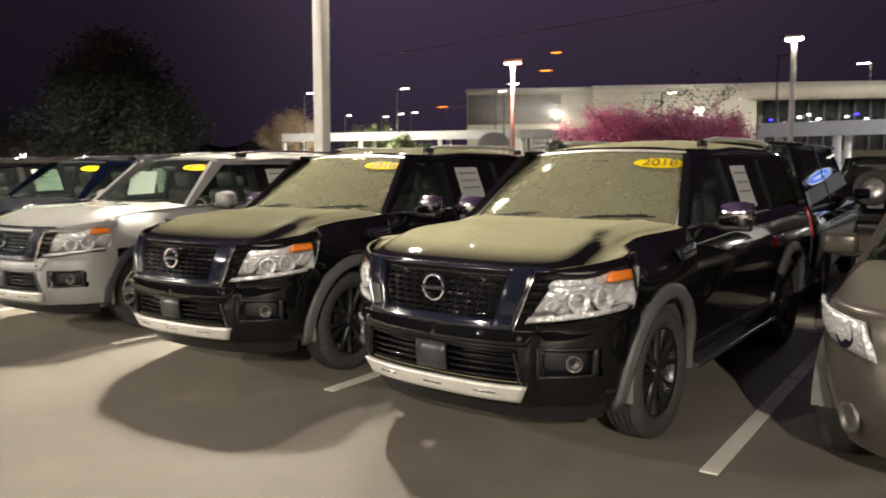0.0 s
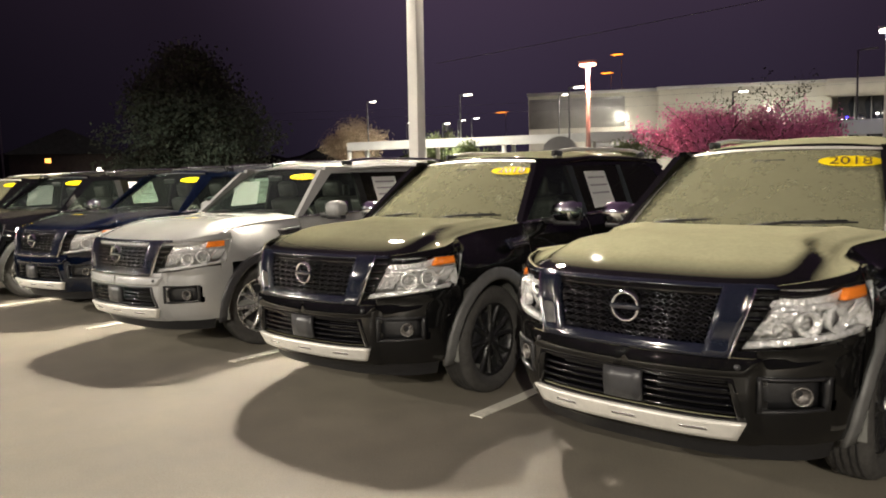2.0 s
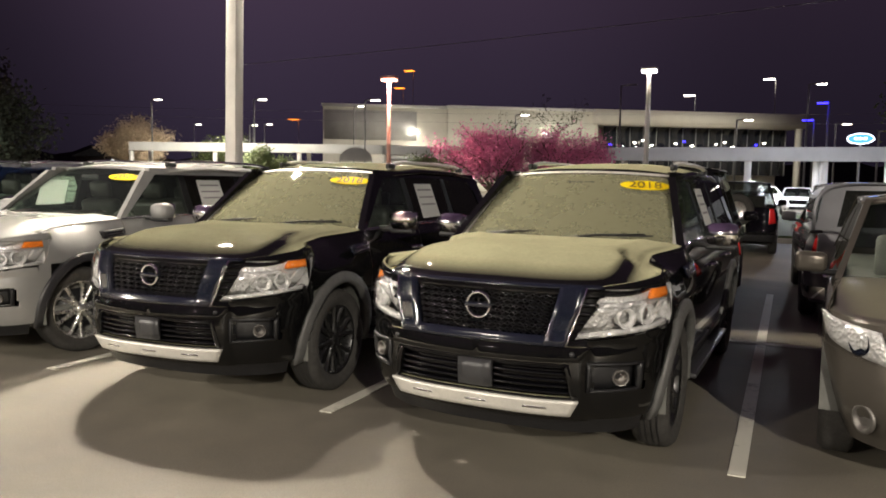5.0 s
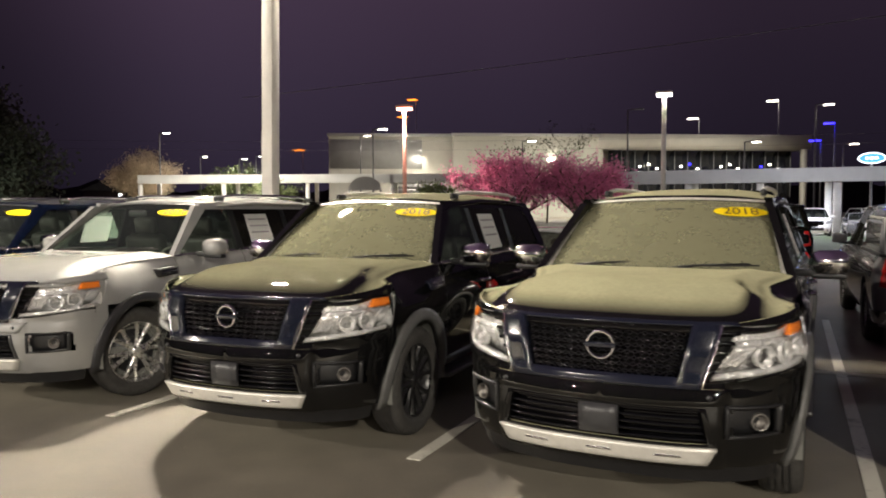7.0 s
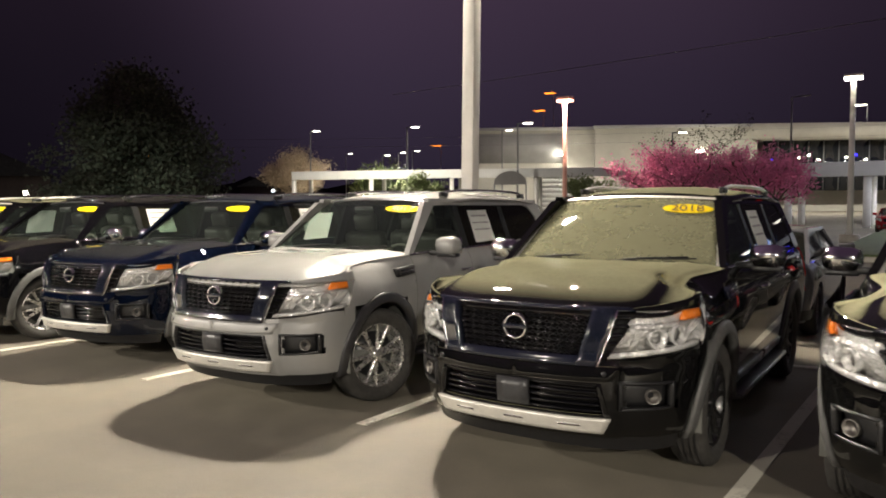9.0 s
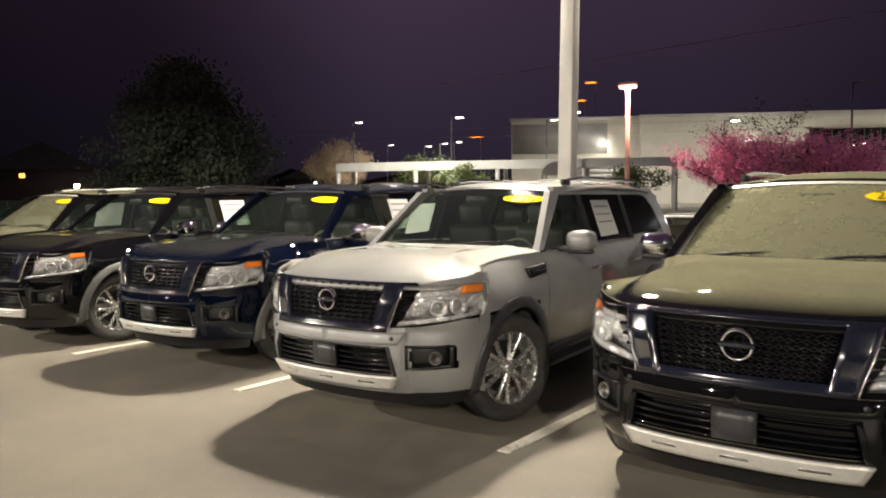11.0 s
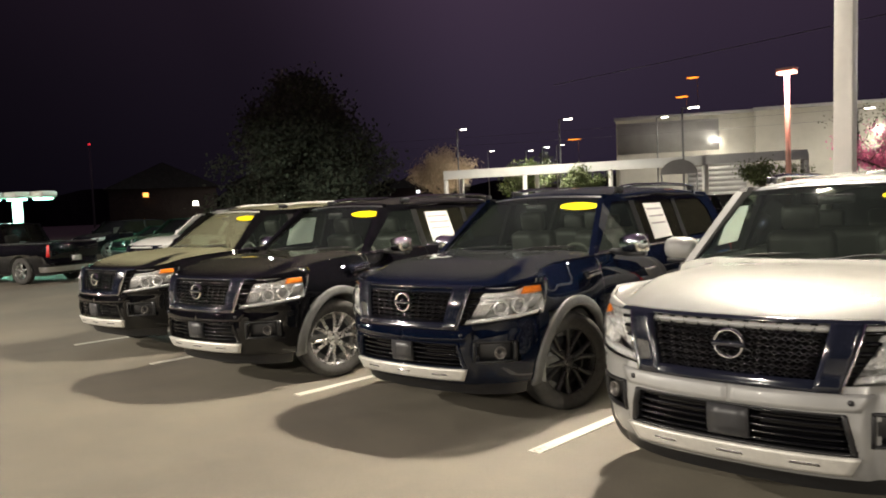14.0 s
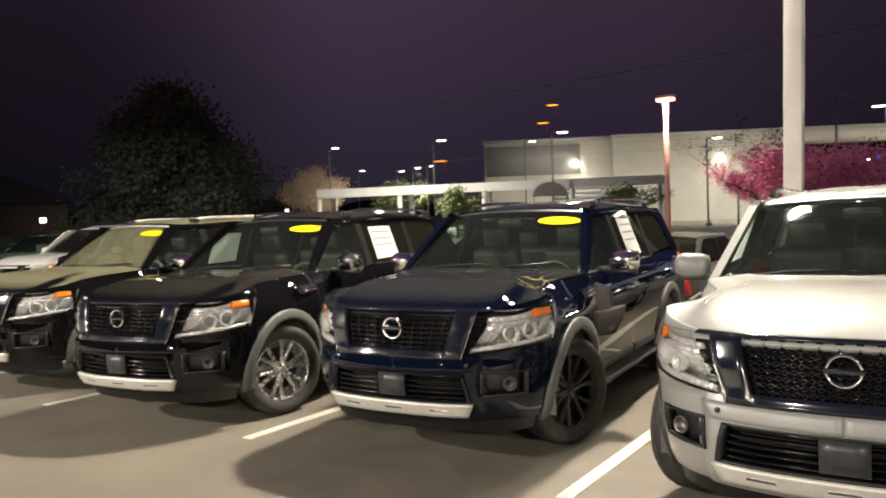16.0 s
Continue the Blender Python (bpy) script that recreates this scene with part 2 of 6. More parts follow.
M = {
    "asphalt": asphalt(),
    "line": worn_white(),
    "black_plastic": simple("black_plastic", (0.010, 0.010, 0.011), 0.42, 0, 0.25, 22, 0.05),
    "grey_trim": simple("dusty_grey_trim", (0.09, 0.09, 0.087), 0.5, 0, 0.2, 14, 0.05),
    "dark_trim": simple("dark_grey_trim", (0.028, 0.028, 0.030), 0.4, 0, 0.2, 14, 0.05),
    "silver_trim": simple("satin_silver_trim", (0.62, 0.60, 0.55), 0.42, 0.35, 0.1, 18),
    "chrome": simple("chrome", (0.82, 0.82, 0.83), 0.1, 1.0, 0.04, 6),
    "dark_chrome": simple("dark_chrome", (0.008, 0.010, 0.018), 0.12, 0.0, 0.1, 6, coat=0.6),
    "mesh_black": simple("grille_black", (0.004, 0.004, 0.005), 0.13, 0.0, 0.2, 30),
    "rubber": simple("tyre_rubber", (0.034, 0.032, 0.029), 0.8, 0, 0.3, 24, 0.2),
    "alloy": simple("silver_alloy", (0.62, 0.61, 0.59), 0.28, 0.9, 0.08, 12),
    "dark_alloy": simple("black_alloy", (0.025, 0.025, 0.025), 0.3, 0.6, 0.15, 12, coat=0.6),
    "disc": simple("brake_disc", (0.16, 0.15, 0.14), 0.45, 0.8, 0.2, 20),
    "reflector": faceted("lamp_reflector", (0.93, 0.93, 0.92)),
    "amber": simple("amber_lens", (0.95, 0.24, 0.02), 0.2, 0, 0.08, 12, coat=1.0),
    "red_lens": simple("red_lens", (0.55, 0.015, 0.015), 0.2, 0, 0.1, 12, coat=1.0),
    "lens": pane("clear_lens", (0.95, 0.95, 0.95)),
    # clean glass: its faint green-grey film stands in for reflected night glow
    "glass": pane("window_glass", (0.70, 0.77, 0.72), 0.012, (0.30, 0.36, 0.33)),
    "privacy": pane("privacy_glass", (0.16, 0.17, 0.18), 0.02),
    "dusty_glass": pane("dusty_windscreen", (0.6, 0.65, 0.6), 0.42),
    "film_glass": pane("thinly_dusted_windscreen", (0.6, 0.65, 0.6), 0.2),
    "mirror": simple("mirror_glass", (0.8, 0.8, 0.82), 0.04, 1.0, 0.02, 4),
    "yellow": simple("yellow_sticker", (0.85, 0.62, 0.01), 0.85, 0, 0.04, 20),
    "ink": simple("sticker_ink", (0.12, 0.07, 0.01), 0.5, 0, 0.05, 20),
    "paper": simple("white_paper", (0.85, 0.85, 0.84), 0.7, 0, 0.03, 10),
    "print": simple("grey_print", (0.35, 0.33, 0.34), 0.7, 0, 0.1, 10),
    "trim_dark": simple("dark_cabin", (0.10, 0.10, 0.09), 0.7, 0, 0.2, 12, 0.1),
    "leather": simple("dark_leather", (0.034, 0.032, 0.028), 0.55, 0, 0.12, 14, 0.1),
    "white_steel": simple("white_painted_steel", (0.72, 0.70, 0.66), 0.5, 0, 0.08, 3, 0.03),
    "grey_steel": simple("galvanised_steel", (0.22, 0.22, 0.22), 0.5, 0.4, 0.15, 5),
    # post steel with the pink light of its own lamp put into the colour
    "pink_lit_steel": simple("steel_lit_pink", (0.80, 0.42, 0.33), 0.5, 0, 0.08, 3),
    "concrete": simple("concrete", (0.38, 0.36, 0.31), 0.85, 0, 0.18, 2.4, 0.2),
    "stucco": simple("pale_stucco", (0.50, 0.48, 0.42), 0.85, 0, 0.08, 0.4, 0.1),
    "stucco_dark": simple("grey_stucco", (0.36, 0.355, 0.34), 0.85, 0, 0.1, 0.4, 0.1),
    "canopy": simple("white_canopy_metal", (0.62, 0.62, 0.60), 0.55, 0, 0.1, 0.6),
    "dark_window": simple("dark_window_glass", (0.012, 0.014, 0.02), 0.06, 0, 0.2, 1.0, coat=1.0),
    "grass": simple("mown_grass", (0.06, 0.085, 0.03), 0.9, 0, 0.45, 6, 0.6),
    "bark": simple("bark", (0.09, 0.07, 0.055), 0.9, 0, 0.35, 20, 0.6),
    "blossom": simple("pink_blossom", (0.66, 0.20, 0.38), 0.8, 0, 0.35, 3.0),
    "leaf_dark": simple("dark_foliage", (0.055, 0.056, 0.036), 0.8, 0, 0.5, 0.6),
    "leaf_green": simple("spring_leaf", (0.10, 0.125, 0.04), 0.8, 0, 0.4, 1.5),
    "twig": simple("pale_twig", (0.58, 0.46, 0.32), 0.9, 0, 0.3, 2.0),
    "lamp_white": glow("lamp_white", (1.0, 0.95, 0.8), 30.0),
    "lamp_far": glow("lamp_far", (1.0, 0.93, 0.78), 9.0),
    "lamp_pink": glow("lamp_pink", (1.0, 0.50, 0.36), 6.0),
    "lamp_orange": glow("lamp_orange", (1.0, 0.27, 0.02), 3.0),
    "lamp_teal": glow("lamp_teal", (0.35, 1.0, 0.75), 9.0),
    "lamp_blue": glow("lamp_blue", (0.03, 0.02, 1.0), 6.0),
    "shingle": simple("dark_shingle", (0.02, 0.02, 0.022), 0.9, 0, 0.3, 2.0),
    "lamp_red": glow("lamp_red", (1.0, 0.03, 0.05), 0.8),
    "lamp_warm": glow("window_light", (1.0, 0.42, 0.08), 2.5),
    "sign_blue": glow("sign_blue", (0.05, 0.22, 1.0), 2.2),
    "sign_white": glow("sign_white", (0.9, 0.95, 1.0), 2.5),
    "hill": simple("far_woods", (0.008, 0.009, 0.008), 0.95, 0, 0.4, 0.05),
    "brown": simple("brown_brick", (0.03, 0.02, 0.016), 0.85, 0, 0.3, 1.2, 0.2),
}


def thin_paper():
    """Paper that lets light through."""
    mat, n, l, b = shader("thin_white_paper")
    tr, mx = n.new("ShaderNodeBsdfTranslucent"), n.new("ShaderNodeMixShader")
    tr.inputs[0].default_value = (0.85, 0.86, 0.82, 1)
    b.inputs["Base Color"].default_value, b.inputs["Roughness"].default_value = (0.85, 0.85, 0.83, 1), 0.7
    mx.inputs[0].default_value = 0.5
    l.new(b.outputs[0], mx.inputs[1])
    l.new(tr.outputs[0], mx.inputs[2])
    l.new(mx.outputs[0], n["Material Output"].inputs[0])
    return mat


M["yellow"].node_tree.nodes["Principled BSDF"].inputs["Specular IOR Level"].default_value = 0.05
M["paper"] = thin_paper()
M["pillar_black"] = simple("matt_black_pillar", (0.006, 0.006, 0.006), 0.6, 0, 0.2, 20)
M["mesh_black"].node_tree.nodes["Principled BSDF"].inputs["Specular IOR Level"].default_value = 0.3
M["pillar_black"].node_tree.nodes["Principled BSDF"].inputs["Specular IOR Level"].default_value = 0.12
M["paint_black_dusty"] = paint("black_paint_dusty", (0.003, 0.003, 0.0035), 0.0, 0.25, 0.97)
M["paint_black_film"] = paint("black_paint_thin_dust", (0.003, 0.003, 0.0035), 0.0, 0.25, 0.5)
M["dash_light"] = simple("grey_dashboard", (0.15, 0.145, 0.125), 0.6, 0, 0.1, 14, 0.1)
M["paint_black"] = paint("black_paint", (0.003, 0.003, 0.004), 0.0, 0.22, 0.06)
M["paint_blue"] = paint("dark_blue_paint", (0.0010, 0.0034, 0.0115), 0.0, 0.25, 0.07)
M["paint_silver"] = paint("silver_paint", (0.31, 0.308, 0.30), 0.25, 0.42, 0.12)
M["paint_taupe"] = paint("grey_brown_paint", (0.085, 0.076, 0.065), 0.5, 0.28, 0.3)
M["paint_white"] = paint("white_paint", (0.78, 0.77, 0.74), 0.0, 0.3, 0.2)
M["paint_grey"] = paint("grey_paint", (0.18, 0.18, 0.19), 0.4, 0.28, 0.2)
M["paint_green"] = paint("dark_green_paint", (0.01, 0.035, 0.022), 0.2, 0.28, 0.2)
M["paint_red"] = paint("dark_red_paint", (0.22, 0.01, 0.015), 0.2, 0.28, 0.1)
PANES = [M["lens"], M["glass"], M["privacy"], M["film_glass"]]


# ---- mesh helpers ----
def mesh_ob(name, verts, faces, mat, smooth=True):
    me = bpy.data.meshes.new(name)
    me.from_pydata([tuple(v) for v in verts], [], faces)
    me.materials.append(mat)
    if smooth:
        me.polygons.foreach_set("use_smooth", [True] * len(me.polygons))
    me.update()
    return new(name, me)


def part(name, vf, material, parent, label="", smooth=True):
    """Links verts and faces as one mesh under a thing or a part."""
    ob = mesh_ob(name, vf[0], vf[1], material, smooth)
    ob.parent = parent
    if material in PANES:
        ob.visible_shadow = False
    if label:
        tagged(ob, label)
    return ob


def thing(name, m, label, category, group="", kind=""):
    ob = new(name)
    ob.empty_display_size = 0.2
    ob.matrix_world = m
    return tagged(ob, label, category, group, kind)


def join(*meshes):
    vs, fs = [], []
    for v, f in meshes:
        k = len(vs)
        vs += list(v)
        fs += [[i + k for i in q] for q in f]
    return vs, fs


def move(vf, m):
    return [tuple(m @ Vector(v)) for v in vf[0]], vf[1]


def flip(vf):
    """Mirror in x."""
    return [(-v[0], v[1], v[2]) for v in vf[0]], [list(reversed(q)) for q in vf[1]]


def box(x0, x1, y0, y1, z0, z1, bevel=0.0):
    bm = bmesh.new()
    bmesh.ops.create_cube(bm, size=1)
    bm.transform(Matrix.Translation(((x0 + x1) / 2, (y0 + y1) / 2, (z0 + z1) / 2)) @ Matrix.Diagonal((x1 - x0, y1 - y0, z1 - z0, 1)))
    if bevel:
        bmesh.ops.bevel(bm, geom=bm.edges[:], offset=bevel, segments=2, affect="EDGES", profile=0.5)
    return from_bm(bm)


def from_bm(bm):
    bm.verts.index_update()
    out = [tuple(v.co) for v in bm.verts], [[v.index for v in f.verts] for f in bm.faces]
    bm.free()
    return out


def grid(f, nu, nv, thick=None):
    """A sheet f(i/nu, j/nv); thick: a second function for its back, which closes it into a slab."""
    vs = [f(i / nu, j / nv) for j in range(nv + 1) for i in range(nu + 1)]
    w = nu + 1
    fs = [[j * w + i, j * w + i + 1, (j + 1) * w + i + 1, (j + 1) * w + i] for j in range(nv) for i in range(nu)]
    if thick:
        k = len(vs)
        vs += [thick(i / nu, j / nv) for j in range(nv + 1) for i in range(nu + 1)]
        fs += [[q + k for q in reversed(face)] for face in fs[: nu * nv]]
        ring = [i for i in range(nu)] + [j * w + nu for j in range(nv)] + [nv * w + i for i in range(nu, 0, -1)] + [j * w for j in range(nv, 0, -1)]
        for a, b in zip(ring, ring[1:] + ring[:1]):
            fs.append([b, a, a + k, b + k])
    return vs, fs


def lathe(profile, n=28, close=False):
    """Profile of (radius, height) turned about the x axis: height runs along x."""
    vs = [(h, r * math.cos(2 * math.pi * i / n), r * math.sin(2 * math.pi * i / n)) for r, h in profile for i in range(n)]
    fs = []
    rows = len(profile)
    for j in range(rows if close else rows - 1):
        for i in range(n):
            a, b = j * n + i, j * n + (i + 1) % n
            c, d = ((j + 1) % rows) * n + (i + 1) % n, ((j + 1) % rows) * n + i
            fs.append([a, b, c, d])
    return vs, fs


def tube(points, radius, n=8, taper=None):
    """A round bar along points, with closed ends."""
    vs, fs = [], []
    pts = [Vector(p) for p in points]
    for i, p in enumerate(pts):
        d = (pts[min(i + 1, len(pts) - 1)] - pts[max(i - 1, 0)]).normalized()
        a = d.orthogonal().normalized() if abs(d.z) > 0.95 else Vector((0, 0, 1)).cross(d).normalized()
        b = d.cross(a)
        r = radius if taper is None else radius + (taper - radius) * i / (len(pts) - 1)
        vs += [tuple(p + r * (math.cos(2 * math.pi * k / n) * a + math.sin(2 * math.pi * k / n) * b)) for k in range(n)]
    for j in range(len(pts) - 1):
        fs += [[j * n + k, j * n + (k + 1) % n, (j + 1) * n + (k + 1) % n, (j + 1) * n + k] for k in range(n)]
    fs += [list(range(n - 1, -1, -1)), [(len(pts) - 1) * n + k for k in range(n)]]
    return vs, fs


def prism(poly, f, back):
    """A flat polygon of (a, b) mapped by f, closed to the back by another map."""
    n = len(poly)
    vs = [f(*p) for p in poly] + [back(*p) for p in poly]
    fs = [list(range(n)), list(range(2 * n - 1, n - 1, -1))] + [[(i + 1) % n, i, i + n, (i + 1) % n + n] for i in range(n)]
    return vs, fs


def interp(x, pairs):
    for (a, va), (b, vb) in zip(pairs, pairs[1:]):
        if x <= b:
            k = max(0.0, min(1.0, (x - a) / (b - a)))
            return va + (vb - va) * k
    return pairs[-1][1]


# ---- the vehicles: x to the car's left, y from the nose backwards, z up ----
class Shape:
    """The plan outline and the upright profile of a car's body."""

    def __init__(self, length, half, nose, pow_front, tail, side, front, rear):
        self.length, self.half, self.side, self.front, self.rear = length, half, side, front, rear
        pts = []
        for i in range(61):
            a = math.pi / 2 * i / 60
            pts.append((half * math.sin(a) ** (2 / pow_front), nose - nose * math.cos(a) ** (2 / pow_front)))
        steps = int((length - nose - tail) / 0.05)
        for i in range(1, steps):
            pts.append((half, nose + (length - nose - tail) * i / steps))
        for i in range(41):
            a = math.pi / 2 * i / 40
            pts.append((half * math.cos(a) ** (2 / 4.0), length - tail + tail * math.sin(a) ** (2 / 4.0)))
        self.p = pts
        self.u = [0.0]
        for a, b in zip(pts, pts[1:]):
            self.u.append(self.u[-1] + math.dist(a, b))
        self.end = self.u[-1]

    def ux(self, x):
        """Arc length on the front at which the outline is x from the middle."""
        s = 1 if x >= 0 else -1
        return s * float(np.interp(abs(x), [p[0] for p in self.p[:61]], self.u[:61]))

    def uy(self, y):
        return float(np.interp(y, [p[1] for p in self.p], self.u))

    def at(self, u, z, off=0.0):
        """The point of the body at arc length u and height z, off metres proud."""
        s = 1 if u >= 0 else -1
        u = abs(u)
        x, y = float(np.interp(u, self.u, [p[0] for p in self.p])), float(np.interp(u, self.u, [p[1] for p in self.p]))
        d = 0.03
        xa, ya = float(np.interp(max(0, u - d), self.u, [p[0] for p in self.p])), float(np.interp(max(0, u - d), self.u, [p[1] for p in self.p]))
        xb, yb = float(np.interp(min(self.end, u + d), self.u, [p[0] for p in self.p])), float(np.interp(min(self.end, u + d), self.u, [p[1] for p in self.p]))
        if u < d:
            tx, ty = 1.0, 0.0
        elif u > self.end - d:
            tx, ty = -1.0, 0.0
        else:
            k = math.hypot(xb - xa, yb - ya)
            tx, ty = (xb - xa) / k, (yb - ya) / k
        nx, ny = ty, -tx
        f, r = max(0, -ny) ** 1.5, max(0, ny) ** 1.5
        inset = f * interp(z, self.front) + r * interp(z, self.rear) + (1 - f - r) * interp(z, self.side)
        return (s * (x + nx * (off - inset)), y + ny * (off - inset), z)

    def slab(self, c, nu, nv, off=0.0, thick=0.03):
        """A panel between four corners (u, z): bottom inner, bottom outer, top outer, top inner."""
        def f(o):
            def g(a, b):
                u = (c[0][0] * (1 - a) + c[1][0] * a) * (1 - b) + (c[3][0] * (1 - a) + c[2][0] * a) * b
                z = (c[0][1] * (1 - a) + c[1][1] * a) * (1 - b) + (c[3][1] * (1 - a) + c[2][1] * a) * b
                return self.at(u, z, o)
            return g
        return grid(f(off), nu, nv, f(off - thick))

    def tilted(self, c, nu, nv, low, high, thick=0.01):
        """A panel like slab(), deeper set at its bottom than at its top."""
        def f(o):
            def g(a, b):
                u = (c[0][0] * (1 - a) + c[1][0] * a) * (1 - b) + (c[3][0] * (1 - a) + c[2][0] * a) * b
                z = (c[0][1] * (1 - a) + c[1][1] * a) * (1 - b) + (c[3][1] * (1 - a) + c[2][1] * a) * b
                return self.at(u, z, low + (high - low) * b + o)
            return g
        return grid(f(0.0), nu, nv, f(-thick))

    def wall(self, u0, u1, du, bottom, top, rows, holes=(), off=0.0):
        """The body's skin from u0 to u1 between two heights that may vary with y; holes: tests on (x or y, z)."""
        n = max(2, int(abs(u1 - u0) / du))
        us = [u0 + (u1 - u0) * i / n for i in range(n + 1)]
        vs, fs = [], []
        for u in us:
            y = self.at(u, 0.8)[1]
            lo, hi = bottom(y), top(y)
            vs += [self.at(u, lo + (hi - lo) * j / rows, off) for j in range(rows + 1)]
        for i in range(n):
            for j in range(rows):
                q = [i * (rows + 1) + j, (i + 1) * (rows + 1) + j, (i + 1) * (rows + 1) + j + 1, i * (rows + 1) + j + 1]
                c = [sum(vs[k][m] for k in q) / 4 for m in range(3)]
                if not any(h(*c) for h in holes):
                    fs.append(q)
        return vs, fs


def both(vf):
    return join(vf, flip(vf))


def wheel(car, name, x, y, radius, style, steer=0.0, side=1):
    """A road wheel: tyre, rim, spokes, disc and cap."""
    w = part(name, lathe([(radius * k, h) for k, h in ((0.66, 0.085), (0.72, 0.105), (0.84, 0.125), (0.93, 0.118), (0.985, 0.09), (1.0, 0.05), (1.0, -0.05), (0.985, -0.09), (0.93, -0.118), (0.66, -0.105))], 40), M["rubber"], car)
    w.matrix_basis = pose(x, y, radius, 0, 0, steer) @ (Matrix.Identity(4) if side > 0 else pose(0, 0, 0, 0, 0, 180))
    grooves = join(*[lathe([(radius * 1.002, h - 0.006), (radius * 1.006, h), (radius * 1.002, h + 0.006)], 40) for h in (-0.055, -0.02, 0.02, 0.055)])
    part("tread", grooves, M["black_plastic"], w)
    rm = M[{"alloy": "alloy", "chrome": "chrome", "dark": "dark_alloy"}[style]]
    r = radius * 0.68
    part("rim", lathe([(r * 0.86, -0.09), (r * 0.9, 0.02), (r * 0.95, 0.08), (r * 1.0, 0.095), (r * 1.0, 0.075), (r * 0.96, 0.03), (r * 0.9, -0.09)], 40), rm, w)
    part("brake_disc", lathe([(0.02, 0.0), (r * 0.72, 0.0), (r * 0.72, -0.03)], 28), M["black_plastic"], w)
    part("barrel", lathe([(r * 0.70, -0.02), (r * 0.90, -0.03), (r * 0.905, 0.02)], 32), M["trim_dark"], w)
    count = 6
    for i in range(count):
        a = 2 * math.pi * (i + 0.25) / count
        s = []
        for da in (-0.2, 0.2):
            rows = []
            for rad, turn, wd, h in ((0.10 * r, 0.3 * da, 0.026, 0.076), (0.45 * r, 0.75 * da, 0.018, 0.074), (0.75 * r, da, 0.017, 0.076), (0.96 * r, 1.15 * da, 0.024, 0.084)):
                ca, sa = math.cos(a + turn), math.sin(a + turn)
                for sgn, hh in ((-1, h - 0.03), (-0.75, h), (0.75, h), (1, h - 0.03)):
                    rows.append((hh, ca * rad - sa * sgn * wd, sa * rad + ca * sgn * wd))
            s.append((rows, [[k + j * 4, k + 1 + j * 4, k + 5 + j * 4, k + 4 + j * 4] for j in range(3) for k in range(3)]))
        part("spoke", join(*s), rm, w)
    part("hub_cap", lathe([(0.001, 0.088), (r * 0.14, 0.086), (r * 0.2, 0.07), (r * 0.22, 0.02)], 20), rm, w)
    return w


SIDE = [(0.28, 0.10), (0.42, 0.05), (0.6, 0.02), (0.80, 0.0), (0.98, 0.0), (1.08, 0.018), (1.2, 0.05), (1.26, 0.085), (1.30, 0.12)]
FRONT = [(0.28, 0.16), (0.40, 0.06), (0.50, 0.02), (0.62, 0.0), (0.76, 0.015), (0.84, 0.045), (1.0, 0.06), (1.12, 0.10), (1.18, 0.15), (1.3, 0.3)]
REAR = [(0.28, 0.15), (0.40, 0.03), (0.7, 0.0), (0.8, 0.06), (1.2, 0.09), (1.3, 0.12)]
BIG = Shape(5.25, 1.0, 0.75, 2.6, 0.45, SIDE, FRONT, REAR)
AXLE_F, AXLE_R, TYRE = 1.08, 4.15, 0.415


def arch_bottom(sill, axles=(AXLE_F, AXLE_R), r=0.49, zc=TYRE):
    def f(y):
        z = sill
        for c in axles:
            d = abs(y - c)
            if d < r:
                z = max(z, zc + math.sqrt(r * r - d * d) * 1.0)
        return z
    return f


def smooth(x):
    x = max(0.0, min(1.0, x))
    return x * x * (3 - 2 * x)


def shoulder(y, z):
    """How far the fender's shoulder rolls in towards the hood."""
    return 0.17 * smooth((y - 0.58) / 0.3) * (1 - smooth((y - 1.1) / 0.5)) * max(0.0, (z - 0.96) / 0.28) ** 1.7


def hood_edge(y):
    """Half width of the hood opening."""
    return BIG.at(BIG.uy(y), belt(y))[0] - shoulder(y, belt(y))


def belt(y):
    return interp(y, [(0.3, 1.165), (0.75, 1.20), (1.6, 1.262), (3.5, 1.275), (5.3, 1.29)])


def side_x(z):
    """Half width of the glasshouse at a height."""
    return 0.905 - (z - 1.27) * 0.36


